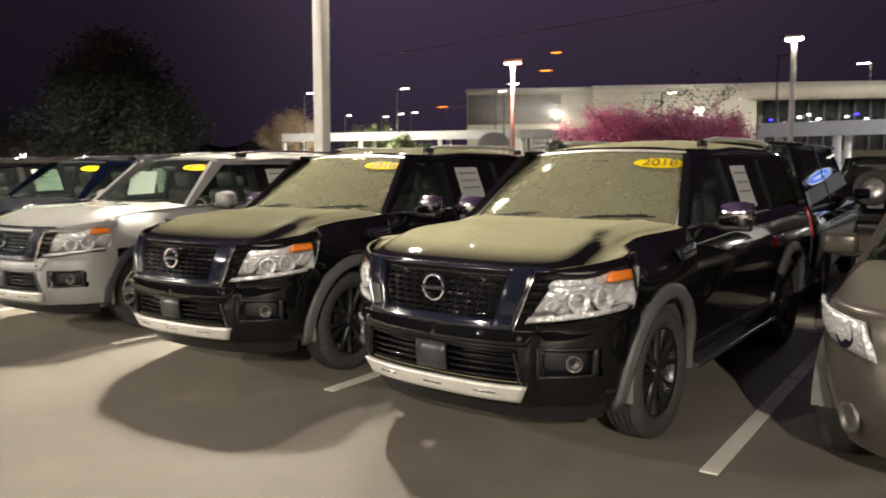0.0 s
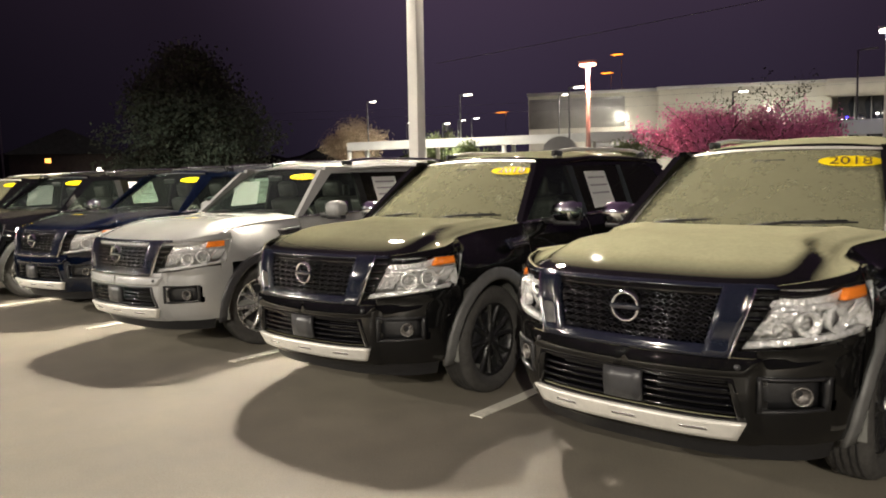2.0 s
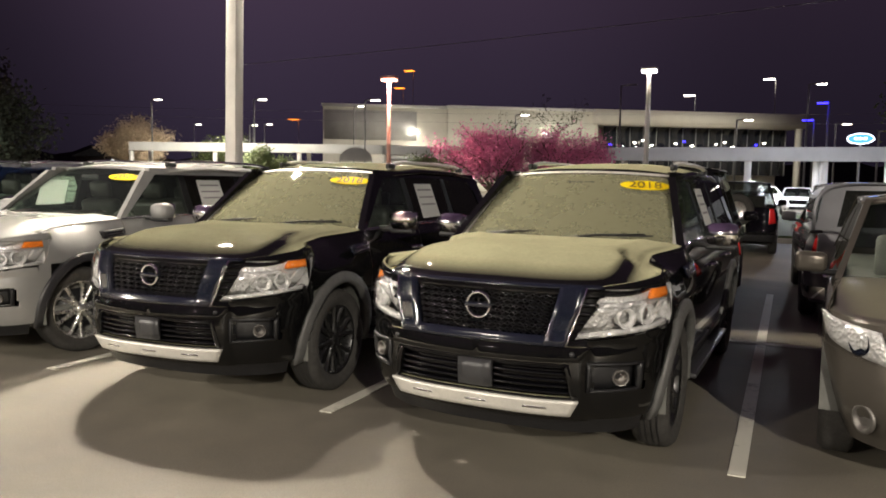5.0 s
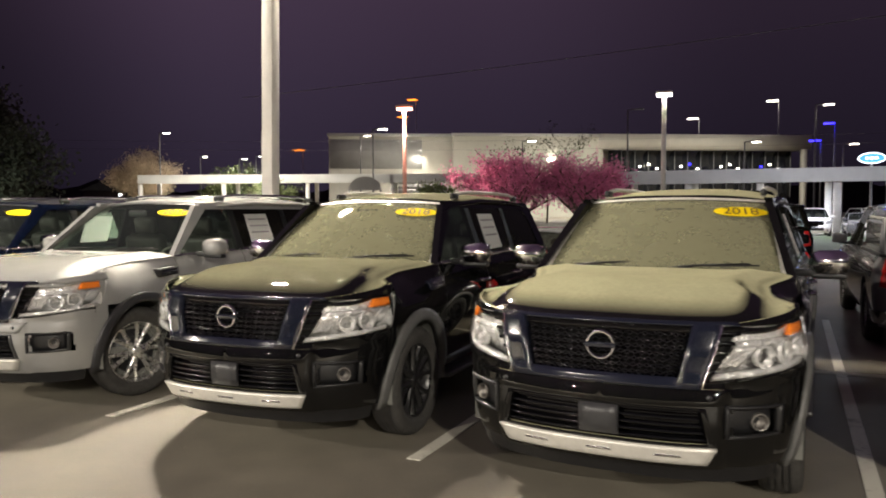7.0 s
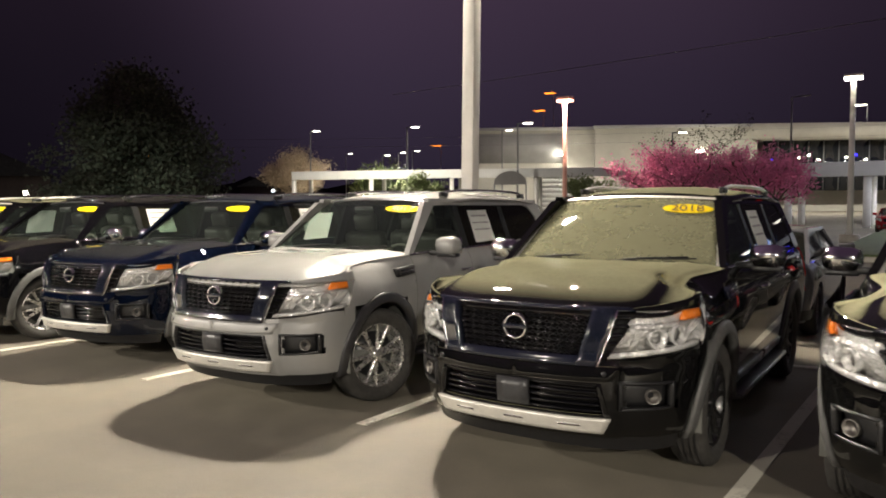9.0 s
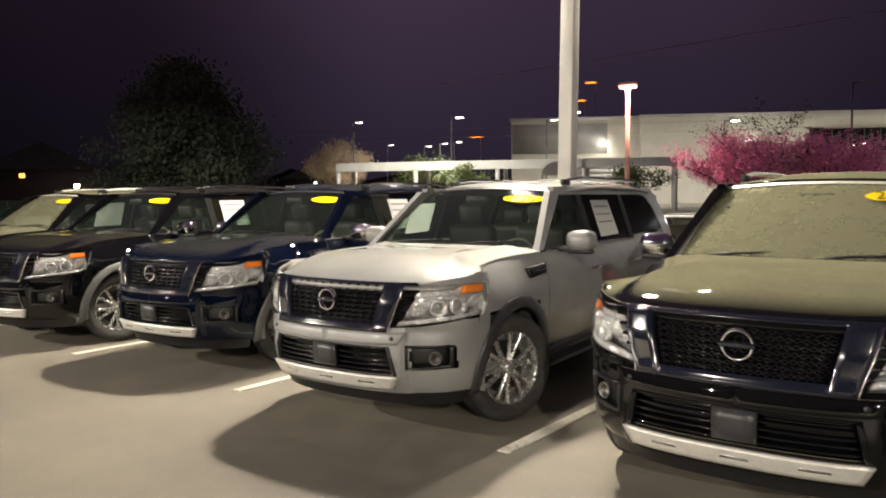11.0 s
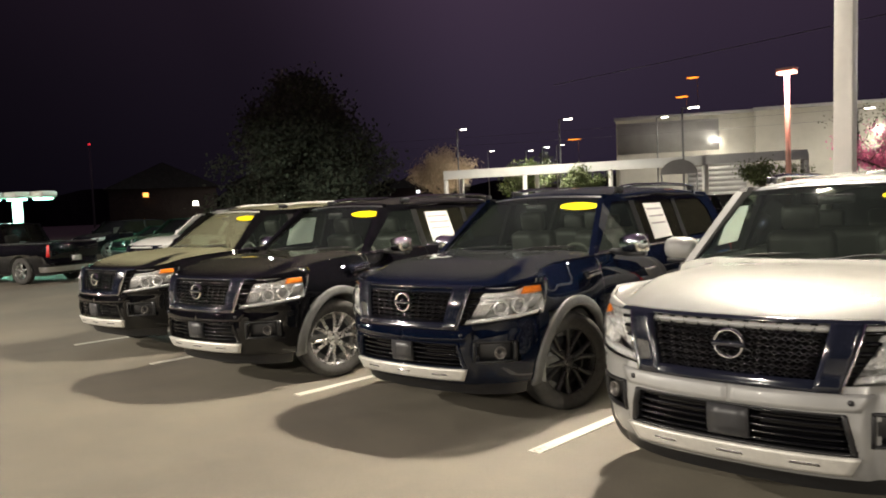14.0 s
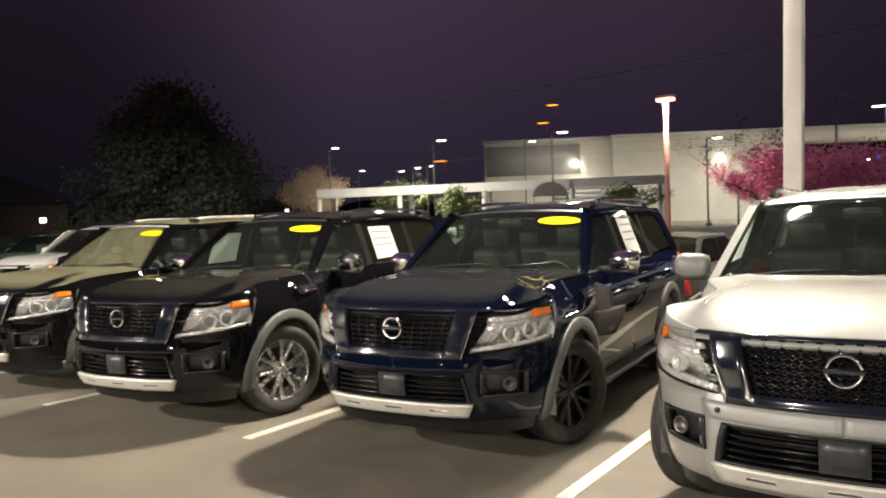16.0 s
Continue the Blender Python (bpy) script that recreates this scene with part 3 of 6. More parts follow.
def big_suv(place, colour, label, dusty=False, wheels="dark", steer=0.0, trim="grey_trim", mirror="chrome", papers=(), year="", oval=0.48):
    """A large three-row sport utility vehicle, nose towards the aisle."""
    S = BIG
    body = M[colour]
    car = thing("suv", place, label, "car", "cars in the row")
    ux, uy = S.ux, S.uy
    ab = arch_bottom(0.36)
    # lower front: bumper skin with openings for the lower grille and the fog lamps
    low_w = lambda z: 0.55 + (0.62 - z) * 0.25
    lower = lambda x, y, z: abs(x) < low_w(z) and 0.505 < z < 0.695 and y < 0.5
    fog = lambda x, y, z: 0.66 < abs(x) < 0.90 and 0.55 < z < 0.70 and y < 0.6
    skin = S.wall(-uy(0.535), uy(0.535), 0.018, lambda y: 0.36, lambda y: 0.83 + 0.05 * min(1, max(0, y - 0.1) / 0.3), 20, (lower, fog))
    def step_back(vf):
        """The outer corners lie behind the centre section, with a short upright step between."""
        return [(x, y + 0.035 * smooth((abs(x) - 0.605 - 0.12 * max(0, z - 0.66)) / 0.035) * smooth((0.84 - z) / 0.03), z) for x, y, z in vf[0]], vf[1]
    bumper = part("front_bumper", step_back(skin), body, car)
    part("bumper_shelf", both(S.slab([(0.0, 0.706), (ux(0.60), 0.716), (ux(0.66), 0.80), (0.0, 0.795)], 16, 4, 0.012, 0.02)), body, bumper)
    part("valance", S.wall(-uy(0.5), uy(0.5), 0.06, lambda y: 0.26, lambda y: 0.37, 2, (), -0.035), M["black_plastic"], bumper)
    part("backing", S.wall(-uy(0.55), uy(0.55), 0.05, lambda y: 0.40, lambda y: 0.80, 4, (), -0.09), M["mesh_black"], bumper)
    for k in range(5):
        z = 0.522 + 0.038 * k
        hw = low_w(z) + 0.005
        part("slat", S.slab([(ux(-hw), z), (ux(hw), z), (ux(hw), z + 0.013), (ux(-hw), z + 0.013)], 16, 1, -0.015, 0.035), M["mesh_black"], bumper)
    part("plate_bracket", S.slab([(-0.105, 0.53), (0.105, 0.53), (0.105, 0.69), (-0.105, 0.69)], 3, 3, 0.012, 0.03), M["dark_trim"], bumper)
    rim_lo = join(S.slab([(ux(-0.585), 0.495), (ux(0.585), 0.495), (ux(0.58), 0.508), (ux(-0.58), 0.508)], 20, 1, 0.006, 0.05),
                  S.slab([(ux(-0.54), 0.69), (ux(0.54), 0.69), (ux(0.535), 0.702), (ux(-0.535), 0.702)], 20, 1, 0.006, 0.05),
                  both(S.slab([(ux(0.562), 0.50), (ux(0.59), 0.50), (ux(0.543), 0.70), (ux(0.518), 0.70)], 2, 8, 0.006, 0.05)))
    part("grille_surround", rim_lo, M["black_plastic"] if colour == "paint_silver" else body, bumper)
    skid = part("skid_plate", S.slab([(ux(-0.56), 0.395), (ux(0.56), 0.395), (ux(0.60), 0.492), (ux(-0.60), 0.492)], 30, 5, 0.03, 0.05), M["silver_trim"], bumper, "satin silver lower skid strip")
    for x in (-0.36, 0.0, 0.36):
        part("slot", S.slab([(ux(x - 0.07), 0.437), (ux(x + 0.07), 0.437), (ux(x + 0.065), 0.45), (ux(x - 0.065), 0.45)], 5, 1, 0.033, 0.006), M["chrome"], skid)
    for s in (1, -1):
        pocket = part("fog_pocket", S.slab([(s * ux(0.645), 0.54), (s * ux(0.915), 0.545), (s * ux(0.915), 0.705), (s * ux(0.645), 0.71)], 6, 4, -0.075, 0.01), M["black_plastic"], bumper)
        edge = join(S.slab([(s * ux(0.645), 0.538), (s * ux(0.915), 0.543), (s * ux(0.905), 0.556), (s * ux(0.66), 0.552)], 6, 1, -0.010, 0.05),
                    S.slab([(s * ux(0.66), 0.696), (s * ux(0.905), 0.692), (s * ux(0.915), 0.706), (s * ux(0.645), 0.711)], 6, 1, -0.010, 0.05),
                    S.slab([(s * ux(0.645), 0.538), (s * ux(0.662), 0.545), (s * ux(0.662), 0.70), (s * ux(0.645), 0.711)], 1, 5, -0.010, 0.05),
                    S.slab([(s * ux(0.90), 0.545), (s * ux(0.916), 0.543), (s * ux(0.916), 0.706), (s * ux(0.90), 0.70)], 1, 5, -0.010, 0.05))
        part("bezel", edge, M["black_plastic"], bumper)
        c = Vector(S.at(s * ux(0.83), 0.612, -0.05))
        nrm = (Vector(S.at(s * ux(0.80), 0.615, 0.1)) - c).normalized()
        turn = nrm.to_track_quat("X", "Z").to_matrix().to_4x4()
        fogl = part("fog_lamp", move(lathe([(0.048, -0.02), (0.048, 0.006), (0.042, 0.01), (0.036, -0.01), (0.022, -0.026), (0.001, -0.03)], 20), Matrix.Translation(c) @ turn), M["disc"], bumper)
        part("lens", move(lathe([(0.04, 0.006), (0.022, 0.014), (0.001, 0.016)], 20), Matrix.Translation(c) @ turn), M["lens"], fogl)
        sensor = Vector(S.at(s * ux(0.56), 0.76, 0.016))
        part("parking_sensor", move(lathe([(0.014, -0.01), (0.014, 0.002), (0.001, 0.004)], 12), Matrix.Translation(sensor) @ turn), M["dark_trim"], bumper)
    # upper front: grille, V-shaped trim, lamps
    gr = part("grille", S.slab([(ux(-0.56), 0.80), (ux(0.56), 0.80), (ux(0.77), 1.125), (ux(-0.77), 1.125)], 24, 5, -0.055, 0.02), M["pillar_black"], car, "glossy black honeycomb grille")
    cells = []
    for k in range(8):
        z0 = 0.865 + 0.034 * k
        hw = 0.40 + 0.075 * (z0 - 0.84) / 0.28
        n = 44
        for ph in (0, 1):
            def strand(a, b, z0=z0, hw=hw, ph=ph):
                i = a * n
                zz = z0 + 0.011 * math.sin(math.pi * (i / 2 + ph + k))
                return zz, ux(-hw + 2 * hw * a)
            cells.append(grid(lambda a, b: S.at(strand(a, b)[1], strand(a, b)[0] + (b - 0.5) * 0.009, -0.02 + 0.012 * math.sin(math.pi * a * n / 2)), n, 1,
                              lambda a, b: S.at(strand(a, b)[1], strand(a, b)[0] + (b - 0.5) * 0.009, -0.045)))
    tagged(part("honeycomb", join(*cells), M["mesh_black"], gr), kind="stuff")
    part("top_strip", S.slab([(ux(-0.74), 1.118), (ux(0.74), 1.118), (ux(0.72), 1.138), (ux(-0.72), 1.138)], 24, 2, 0.012, 0.05), M["dark_chrome"], gr)
    part("lower_strip", S.slab([(ux(-0.44), 0.80), (ux(0.44), 0.80), (ux(0.42), 0.852), (ux(-0.42), 0.852)], 20, 3, 0.02, 0.06), M["dark_chrome"], gr)
    for s in (1, -1):
        part("v_trim", S.slab([(s * ux(0.395), 0.80), (s * ux(0.52), 0.80), (s * ux(0.635), 1.125), (s * ux(0.485), 1.125)], 5, 10, 0.022, 0.06), M["dark_chrome"], gr, "dark chrome side trim of the grille")
        part("chrome_edge", S.slab([(s * ux(0.52), 0.80), (s * ux(0.526), 0.80), (s * ux(0.641), 1.125), (s * ux(0.633), 1.125)], 1, 8, 0.026, 0.05), M["chrome"], gr)
        for k in range(5):
            b0 = 0.14 + 0.165 * k
            z = 0.83 + 0.30 * b0
            xi, xo = 0.545 + 0.10 * b0, 0.565 + 0.215 * b0
            part("side_slat", S.slab([(s * ux(xi), z), (s * ux(xo), z), (s * ux(xo), z + 0.018), (s * ux(xi), z + 0.018)], 4, 1, -0.01, 0.03), M["mesh_black"], gr)
    # badge: ring and bar of plain chrome
    c = Vector(S.at(0, 1.0, 0.02))
    turn = Matrix.Translation(c) @ pose(0, 0, 0, 0, 0, -90)
    badge = part("badge", move(lathe([(0.076, -0.03), (0.081, 0.006), (0.073, 0.014), (0.064, 0.007), (0.062, -0.03)], 32), turn), M["chrome"], gr, "chrome ring badge")
    part("bar", box(-0.086, 0.086, c.y - 0.016, c.y + 0.01, 0.986, 1.014, 0.006), M["dark_chrome"], badge)
    for s in (1, -1):
        lamp_c = [(s * ux(0.56), 0.83), (s * uy(0.575), 0.90), (s * uy(0.685), 1.125), (s * ux(0.76), 1.125)]
        hl = part("headlight", S.tilted(lamp_c, 16, 8, -0.13, -0.02), M["reflector"], car, "headlamp unit under a clear lens")
        def inner(a0, a1, b0, b1):
            def q(a, b):
                u = (lamp_c[0][0] * (1 - a) + lamp_c[1][0] * a) * (1 - b) + (lamp_c[3][0] * (1 - a) + lamp_c[2][0] * a) * b
                z = (lamp_c[0][1] * (1 - a) + lamp_c[1][1] * a) * (1 - b) + (lamp_c[3][1] * (1 - a) + lamp_c[2][1] * a) * b
                return u, z
            return [q(a0, b0), q(a1, b0), q(a1, b1), q(a0, b1)]
        part("chrome_band", S.slab(inner(0.02, 0.98, 0.02, 0.13), 14, 2, -0.01, 0.05), M["reflector"], hl)
        part("chrome_blade", S.slab(inner(0.03, 0.60, 0.60, 0.70), 8, 2, -0.02, 0.04), M["reflector"], hl)
        part("chrome_face", S.tilted(inner(0.03, 0.26, 0.15, 0.6), 5, 5, -0.085, -0.012), M["reflector"], hl)
        part("side_reflector", S.tilted(inner(0.78, 0.97, 0.15, 0.66), 5, 5, -0.09, -0.01), M["reflector"], hl)
        part("amber_marker", S.slab(inner(0.60, 0.95, 0.73, 0.95), 8, 3, -0.008, 0.03), M["amber"], hl, "amber turn signal")
        for a, b, r in ((0.40, 0.36, 0.058), (0.64, 0.38, 0.062)):
            (u, z) = inner(a, a, b, b)[0]
            p0 = Vector(S.at(u, z, -0.045))
            nn = (Vector(S.at(u, z, 0.1)) - p0).normalized()
            tm = Matrix.Translation(p0) @ nn.to_track_quat("X", "Z").to_matrix().to_4x4()
            proj = part("projector", move(lathe([(r, -0.02), (r * 1.08, 0.02), (r * 0.95, 0.026), (r * 0.75, 0.0), (r * 0.6, -0.01)], 20), tm), M["reflector"], hl)
            part("bulb_lens", move(lathe([(r * 0.6, 0.0), (r * 0.45, 0.018), (0.001, 0.026)], 16), tm), M["lens"], proj)
        def end_wall(a, b):
            (u0, z0), (u1, z1) = lamp_c[1], lamp_c[2]
            return S.at(u0 + (u1 - u0) * b, z0 + (z1 - z0) * b, 0.004 - 0.15 * a)
        part("end_wall", grid(end_wall, 3, 6), M["reflector"], hl)
        part("lamp_cap", S.slab([(s * ux(0.70), 1.118), (s * uy(0.70), 1.118), (s * uy(0.70), belt(0.70) + 0.004), (s * ux(0.70), 1.128)], 14, 3, -0.004, 0.02), body, hl)
        part("lens", S.slab(lamp_c, 16, 8, 0.008, 0.004), M["lens"], hl, "clear headlamp lens")
    # fenders, doors, quarters with gaps between them
    top = lambda y: belt(y)
    for s in (1, -1):
        mir = (lambda v: v) if s > 0 else flip
        fender = mir(join(S.wall(uy(0.54), uy(0.66), 0.02, lambda y: ab(y) if y > 0.535 else 0.36, lambda y: 0.9, 6),
                          S.wall(uy(0.60), uy(1.60), 0.025, lambda y: max(ab(y), 0.9), top, 8),
                          S.wall(uy(0.54), uy(0.61), 0.02, lambda y: 0.86, lambda y: 0.92, 1),
                          S.wall(uy(1.44), uy(1.60), 0.03, lambda y: ab(y), lambda y: 0.9, 6),
                          S.wall(uy(0.56), uy(1.60), 0.04, top, lambda y: top(y) + 0.008, 1)))
        fender = [((abs(x) - shoulder(y, z)) * s, y, z) for x, y, z in fender[0]], fender[1]
        fd = part("fender", fender, body, car)
        inner_arch = [mir(grid(lambda a, b, yc=yc: (0.99 - 0.40 * b, yc - 0.485 * math.cos(math.pi * (a * 1.1 - 0.05)), max(0.3, TYRE + 0.485 * math.sin(math.pi * (a * 1.1 - 0.05)))), 20, 1)) for yc in (AXLE_F, AXLE_R)]
        for arch in inner_arch:
            part("wheel_well", arch, M["trim_dark"], car)
        vent = part("fender_vent", mir(S.slab([(uy(1.30), 1.09), (uy(1.57), 1.11), (uy(1.59), 1.185), (uy(1.27), 1.165)], 6, 3, 0.022, 0.03)), M["black_plastic"] if colour == "paint_silver" else M["dark_chrome"], fd, "fender vent trim")
        for k in range(2):
            part("fin", mir(S.slab([(uy(1.345), 1.112 + 0.026 * k), (uy(1.55), 1.123 + 0.026 * k), (uy(1.55), 1.133 + 0.026 * k), (uy(1.345), 1.122 + 0.026 * k)], 4, 1, 0.028, 0.01)), M["chrome"] if colour != "paint_silver" else M["dark_chrome"], vent)
        for nm, y0, y1 in (("front_door", 1.607, 2.70), ("rear_door", 2.707, 3.72)):
            dr = part(nm, mir(join(S.wall(uy(y0), uy(y1), 0.05, lambda y: max(ab(y), 0.40), top, 14), S.wall(uy(y0), uy(y1), 0.2, top, lambda y: top(y) + 0.022, 2))), body, car)
            part("handle", mir(tube([S.at(uy(y1 - 0.27), 1.075, 0.0), S.at(uy(y1 - 0.25), 1.075, 0.035), S.at(uy(y1 - 0.08), 1.075, 0.035), S.at(uy(y1 - 0.06), 1.075, 0.0)], 0.014)), M["chrome"], dr, "chrome door handle")
            part("belt_strip", mir(S.slab([(uy(y0), belt(y0) + 0.006), (uy(y1), belt(y1) + 0.006), (uy(y1), belt(y1) + 0.026), (uy(y0), belt(y0) + 0.026)], 8, 1, 0.012, 0.02)), M["chrome"], dr)
            part("lower_trim", mir(S.slab([(uy(max(y0, 1.62)), 0.43), (uy(min(y1, 3.55)), 0.43), (uy(min(y1, 3.55)), 0.50), (uy(max(y0, 1.62)), 0.50)], 8, 2, 0.012, 0.02)), M["black_plastic"], dr)
        part("rear_quarter", mir(join(S.wall(uy(3.727), uy(4.85), 0.025, lambda y: ab(y), top, 14), S.wall(uy(3.727), uy(4.85), 0.1, top, lambda y: top(y) + 0.022, 2))), body, car)
        for nm, yc in (("front_arch_trim", AXLE_F), ("rear_arch_trim", AXLE_R)):
            def lip(a, b, yc=yc, o=0.03):
                th = math.pi * (-0.06 + 1.12 * a)
                r = 0.475 + 0.085 * b
                y, z = yc - r * math.cos(th), TYRE + r * math.sin(th)
                p = S.at(uy(max(0.3, y)), z, o * (1 - 0.55 * b ** 2))
                return p
            part(nm, mir(grid(lambda a, b: lip(a, b), 26, 4, lambda a, b: lip(a, b, o=-0.05))), M[trim], car, "grey plastic wheel arch trim" if trim == "grey_trim" else "")
        part("running_board", mir(join(box(0.86, 1.03, 1.58, 3.55, 0.335, 0.375, 0.015), box(0.80, 0.88, 1.8, 1.9, 0.36, 0.42), box(0.80, 0.88, 3.2, 3.3, 0.36, 0.42))), M["dark_trim"], car, "side step")
        # glasshouse
        gx = lambda o: (lambda y, z: (side_x(z) + o, y, z))
        wa = lambda z: 1.62 + (z - 1.28) * 1.42
        wins = (("front_window", [(wa(1.30) + 0.04, 1.295), (2.66, 1.295), (2.66, 1.735), (wa(1.735) + 0.015, 1.735)], "glass"),
                ("rear_window", [(2.76, 1.295), (3.68, 1.30), (3.70, 1.70), (3.62, 1.735), (2.76, 1.735)], "privacy" if not dusty else "privacy"),
                ("quarter_window", [(3.79, 1.31), (4.72, 1.345), (4.64, 1.60), (4.52, 1.70), (4.40, 1.73), (3.79, 1.735)], "privacy"))
        for nm, poly, mt in wins:
            wp = part(nm, mir(prism(poly, gx(0.0), gx(-0.006))), M[mt], car, "", False)
        front = [(wa(1.275) - 0.03, 1.27), (wa(1.275) + 0.045, 1.27), (wa(1.745) + 0.02, 1.745), (wa(1.745) - 0.02, 1.775), (wa(1.75) - 0.14, 1.775)]
        rail = [(wa(1.745) - 0.06, 1.74), (4.42, 1.735), (4.54, 1.705), (4.66, 1.60), (4.74, 1.345), (4.73, 1.275), (5.0, 1.275), (5.0, 1.36), (4.88, 1.68), (4.78, 1.80), (wa(1.745) - 0.06, 1.81)]
        part("pillar_frame", mir(join(prism(front, gx(0.008), gx(-0.05)), prism(rail, gx(0.009), gx(-0.05)))), body, car, "", False)
        b_p = [(2.655, 1.28), (2.765, 1.28), (2.765, 1.74), (2.655, 1.74)]
        c_p = [(3.68, 1.28), (3.795, 1.28), (3.795, 1.738), (3.70, 1.738)]
        part("centre_pillar", mir(prism(b_p, gx(0.004), gx(-0.04))), M["pillar_black"], car, "", False)
        part("rear_pillar", mir(prism(c_p, gx(0.0045), gx(-0.04))), M["pillar_black"], car, "", False)
        # mirror
        mh = part("door_mirror", mir(move(box(-0.13, 0.13, -0.085, 0.09, -0.085, 0.09, 0.065), pose(1.11, 1.98, 1.345, 0, -3, -10))), M[mirror] if mirror != "body" else body, car, "chrome door mirror housing" if mirror == "chrome" else "door mirror")
        part("mirror_base", mir(join(box(1.0, 1.22, 1.94, 2.03, 1.235, 1.275, 0.012), box(0.88, 1.06, 1.94, 2.02, 1.25, 1.30, 0.012))), M["black_plastic"], mh)
        part("mirror_glass", mir(move(box(-0.105, 0.105, -0.004, 0.004, -0.075, 0.075), pose(1.115, 2.075, 1.345, 0, -3, -10))), M["mirror"], mh)
        # roof rail
        rr = part("roof_rail", mir(tube([(0.63, 2.62, 1.83), (0.63, 2.74, 1.878), (0.635, 2.98, 1.898), (0.635, 3.8, 1.902), (0.635, 4.35, 1.89), (0.63, 4.55, 1.868), (0.625, 4.67, 1.82)], 0.019)), M["chrome"] if not dusty else M["silver_trim"], car, "metal roof rail")
        part("rail_foot", mir(box(0.61, 0.65, 2.60, 2.76, 1.83, 1.885, 0.012)), M["black_plastic"], rr)
        part("rail_foot", mir(box(0.61, 0.65, 4.5, 4.66, 1.82, 1.88, 0.012)), M["black_plastic"], rr)
        part("tail_lamp", mir(S.slab([(uy(4.95), 0.95), (uy(5.16), 0.95), (uy(5.16), 1.26), (uy(4.98), 1.26)], 6, 5, 0.012, 0.03)), M["red_lens"], car)
    part("rear_body", S.wall(uy(4.83), S.end, 0.05, lambda y: 0.40, lambda y: 1.29, 14), body, car)
    part("rear_body", flip(S.wall(uy(4.83), S.end, 0.05, lambda y: 0.40, lambda y: 1.29, 14)), body, car)
    # hood: sides lower than the raised middle
    corner = S.at(uy(0.60), 1.12)
    def hood(o):
        def f(a, b):
            t = 2 * a - 1
            fu = abs(t) * uy(0.60)
            p = S.at(fu if t >= 0 else -fu, 1.12, 0.0)
            fx, fy = p[0] * (0.985 if abs(t) < 0.98 else 0.995), p[1]
            rx, ry = 0.905 * t, 1.44 + 0.19 * t * t
            k = b ** 0.92
            x, y = fx + (rx - fx) * k, fy + (ry - fy) * k
            ex, ey = corner[0] * 0.995, corner[1]
            ex, ey = ex + (0.905 - ex) * k, ey + (1.63 - ey) * k
            x *= 1 + (hood_edge(ey) / ex - 1) * t * t
            edge = 1.12 + (belt(y) + 0.012 - 1.12) * (1 - (1 - min(1, b * 1.4)) ** 3)
            edge += (belt(y) + 0.010 - edge) * t ** 8
            mid = 1.125 + 0.155 * (1 - (1 - b) ** 4.5)
            r = abs(x) / hood_edge(max(y, 0.62))
            edge += 0.03 * smooth((1 - r) / 0.16) * min(1, b * 4)
            w = smooth((0.86 - r) / 0.13)
            ridge = 0.008 * math.exp(-((r - 0.70) / 0.05) ** 2) * min(1, b * 4)
            z = edge + (max(mid, edge) - edge) * w + ridge + 0.026 * max(0, 1 - r * r) * w * min(1, b * 3)
            lipdrop = 0.03 * math.exp(-b / 0.05) * (1 - t ** 8)
            return (x, y, z - lipdrop + o)
        return f
    part("hood", grid(hood(0.004), 48, 26, hood(-0.02)), body, car)
    part("cowl", grid(lambda a, b: (0.86 * (2 * a - 1), 1.40 + 0.19 * (2 * a - 1) ** 2 + 0.22 * b, 1.262 + 0.02 * b), 14, 2), M["black_plastic"], car)
    for x0, x1 in ((-0.72, -0.05), (-0.02, 0.62)):
        wip = part("wiper", tube([(x0, 1.47 + 0.19 * (x0 / .9) ** 2, 1.30), ((x0 + x1) / 2, 1.56, 1.335), (x1, 1.60 + 0.1 * x1 * x1, 1.345)], 0.009, 6), M["black_plastic"], car)
        part("blade", tube([(x0 + 0.1, 1.52 + 0.1 * x0 * x0, 1.312), (x1 + 0.06, 1.60 + 0.1 * x1 * x1, 1.338)], 0.006, 5), M["rubber"], wip)
    # roof and screens
    def screen(o):
        def f(a, b):
            t = 2 * a - 1
            x = (0.86 + (0.70 - 0.86) * b) * t
            y = 1.47 + 0.17 * t * t + (0.76 - 0.03 * t * t) * b
            z = 1.268 + 0.545 * b - 0.03 * t * t * b + 0.025 * math.sin(math.pi * b)
            return (x, y - o, z + o * 0.6)
        return f
    part("windscreen", grid(screen(0.0), 20, 10, screen(-0.006)), M[{True: "dusty_glass", "thin": "film_glass"}.get(dusty, "glass")], car, "dusty windscreen" if dusty else "clear windscreen")
    part("screen_surround", join(grid(lambda a, b: screen(0.004)(0.0 + 0.022 * a, b), 1, 10), grid(lambda a, b: screen(0.004)(0.978 + 0.022 * a, b), 1, 10), grid(lambda a, b: screen(0.004)(a, 0.965 + 0.04 * b), 20, 1)), M["dark_trim"] if not dusty else M["silver_trim"], car)
    def roof(o):
        def f(a, b):
            t = 2 * a - 1
            y = 2.275 + 0.14 * t * t + (4.98 - 2.275 - 0.14 * t * t) * b
            w = 0.735 + 0.02 * math.sin(math.pi * b)
            crown = interp(y, [(2.27, 1.82), (2.5, 1.866), (3.2, 1.905), (4.2, 1.892), (4.75, 1.85), (4.98, 1.80)])
            z = crown - 0.085 * abs(t) ** 2.8
            return (w * t, y, z + o)
        return f
    part("roof", grid(roof(0.0), 24, 24, roof(-0.03)), body, car)
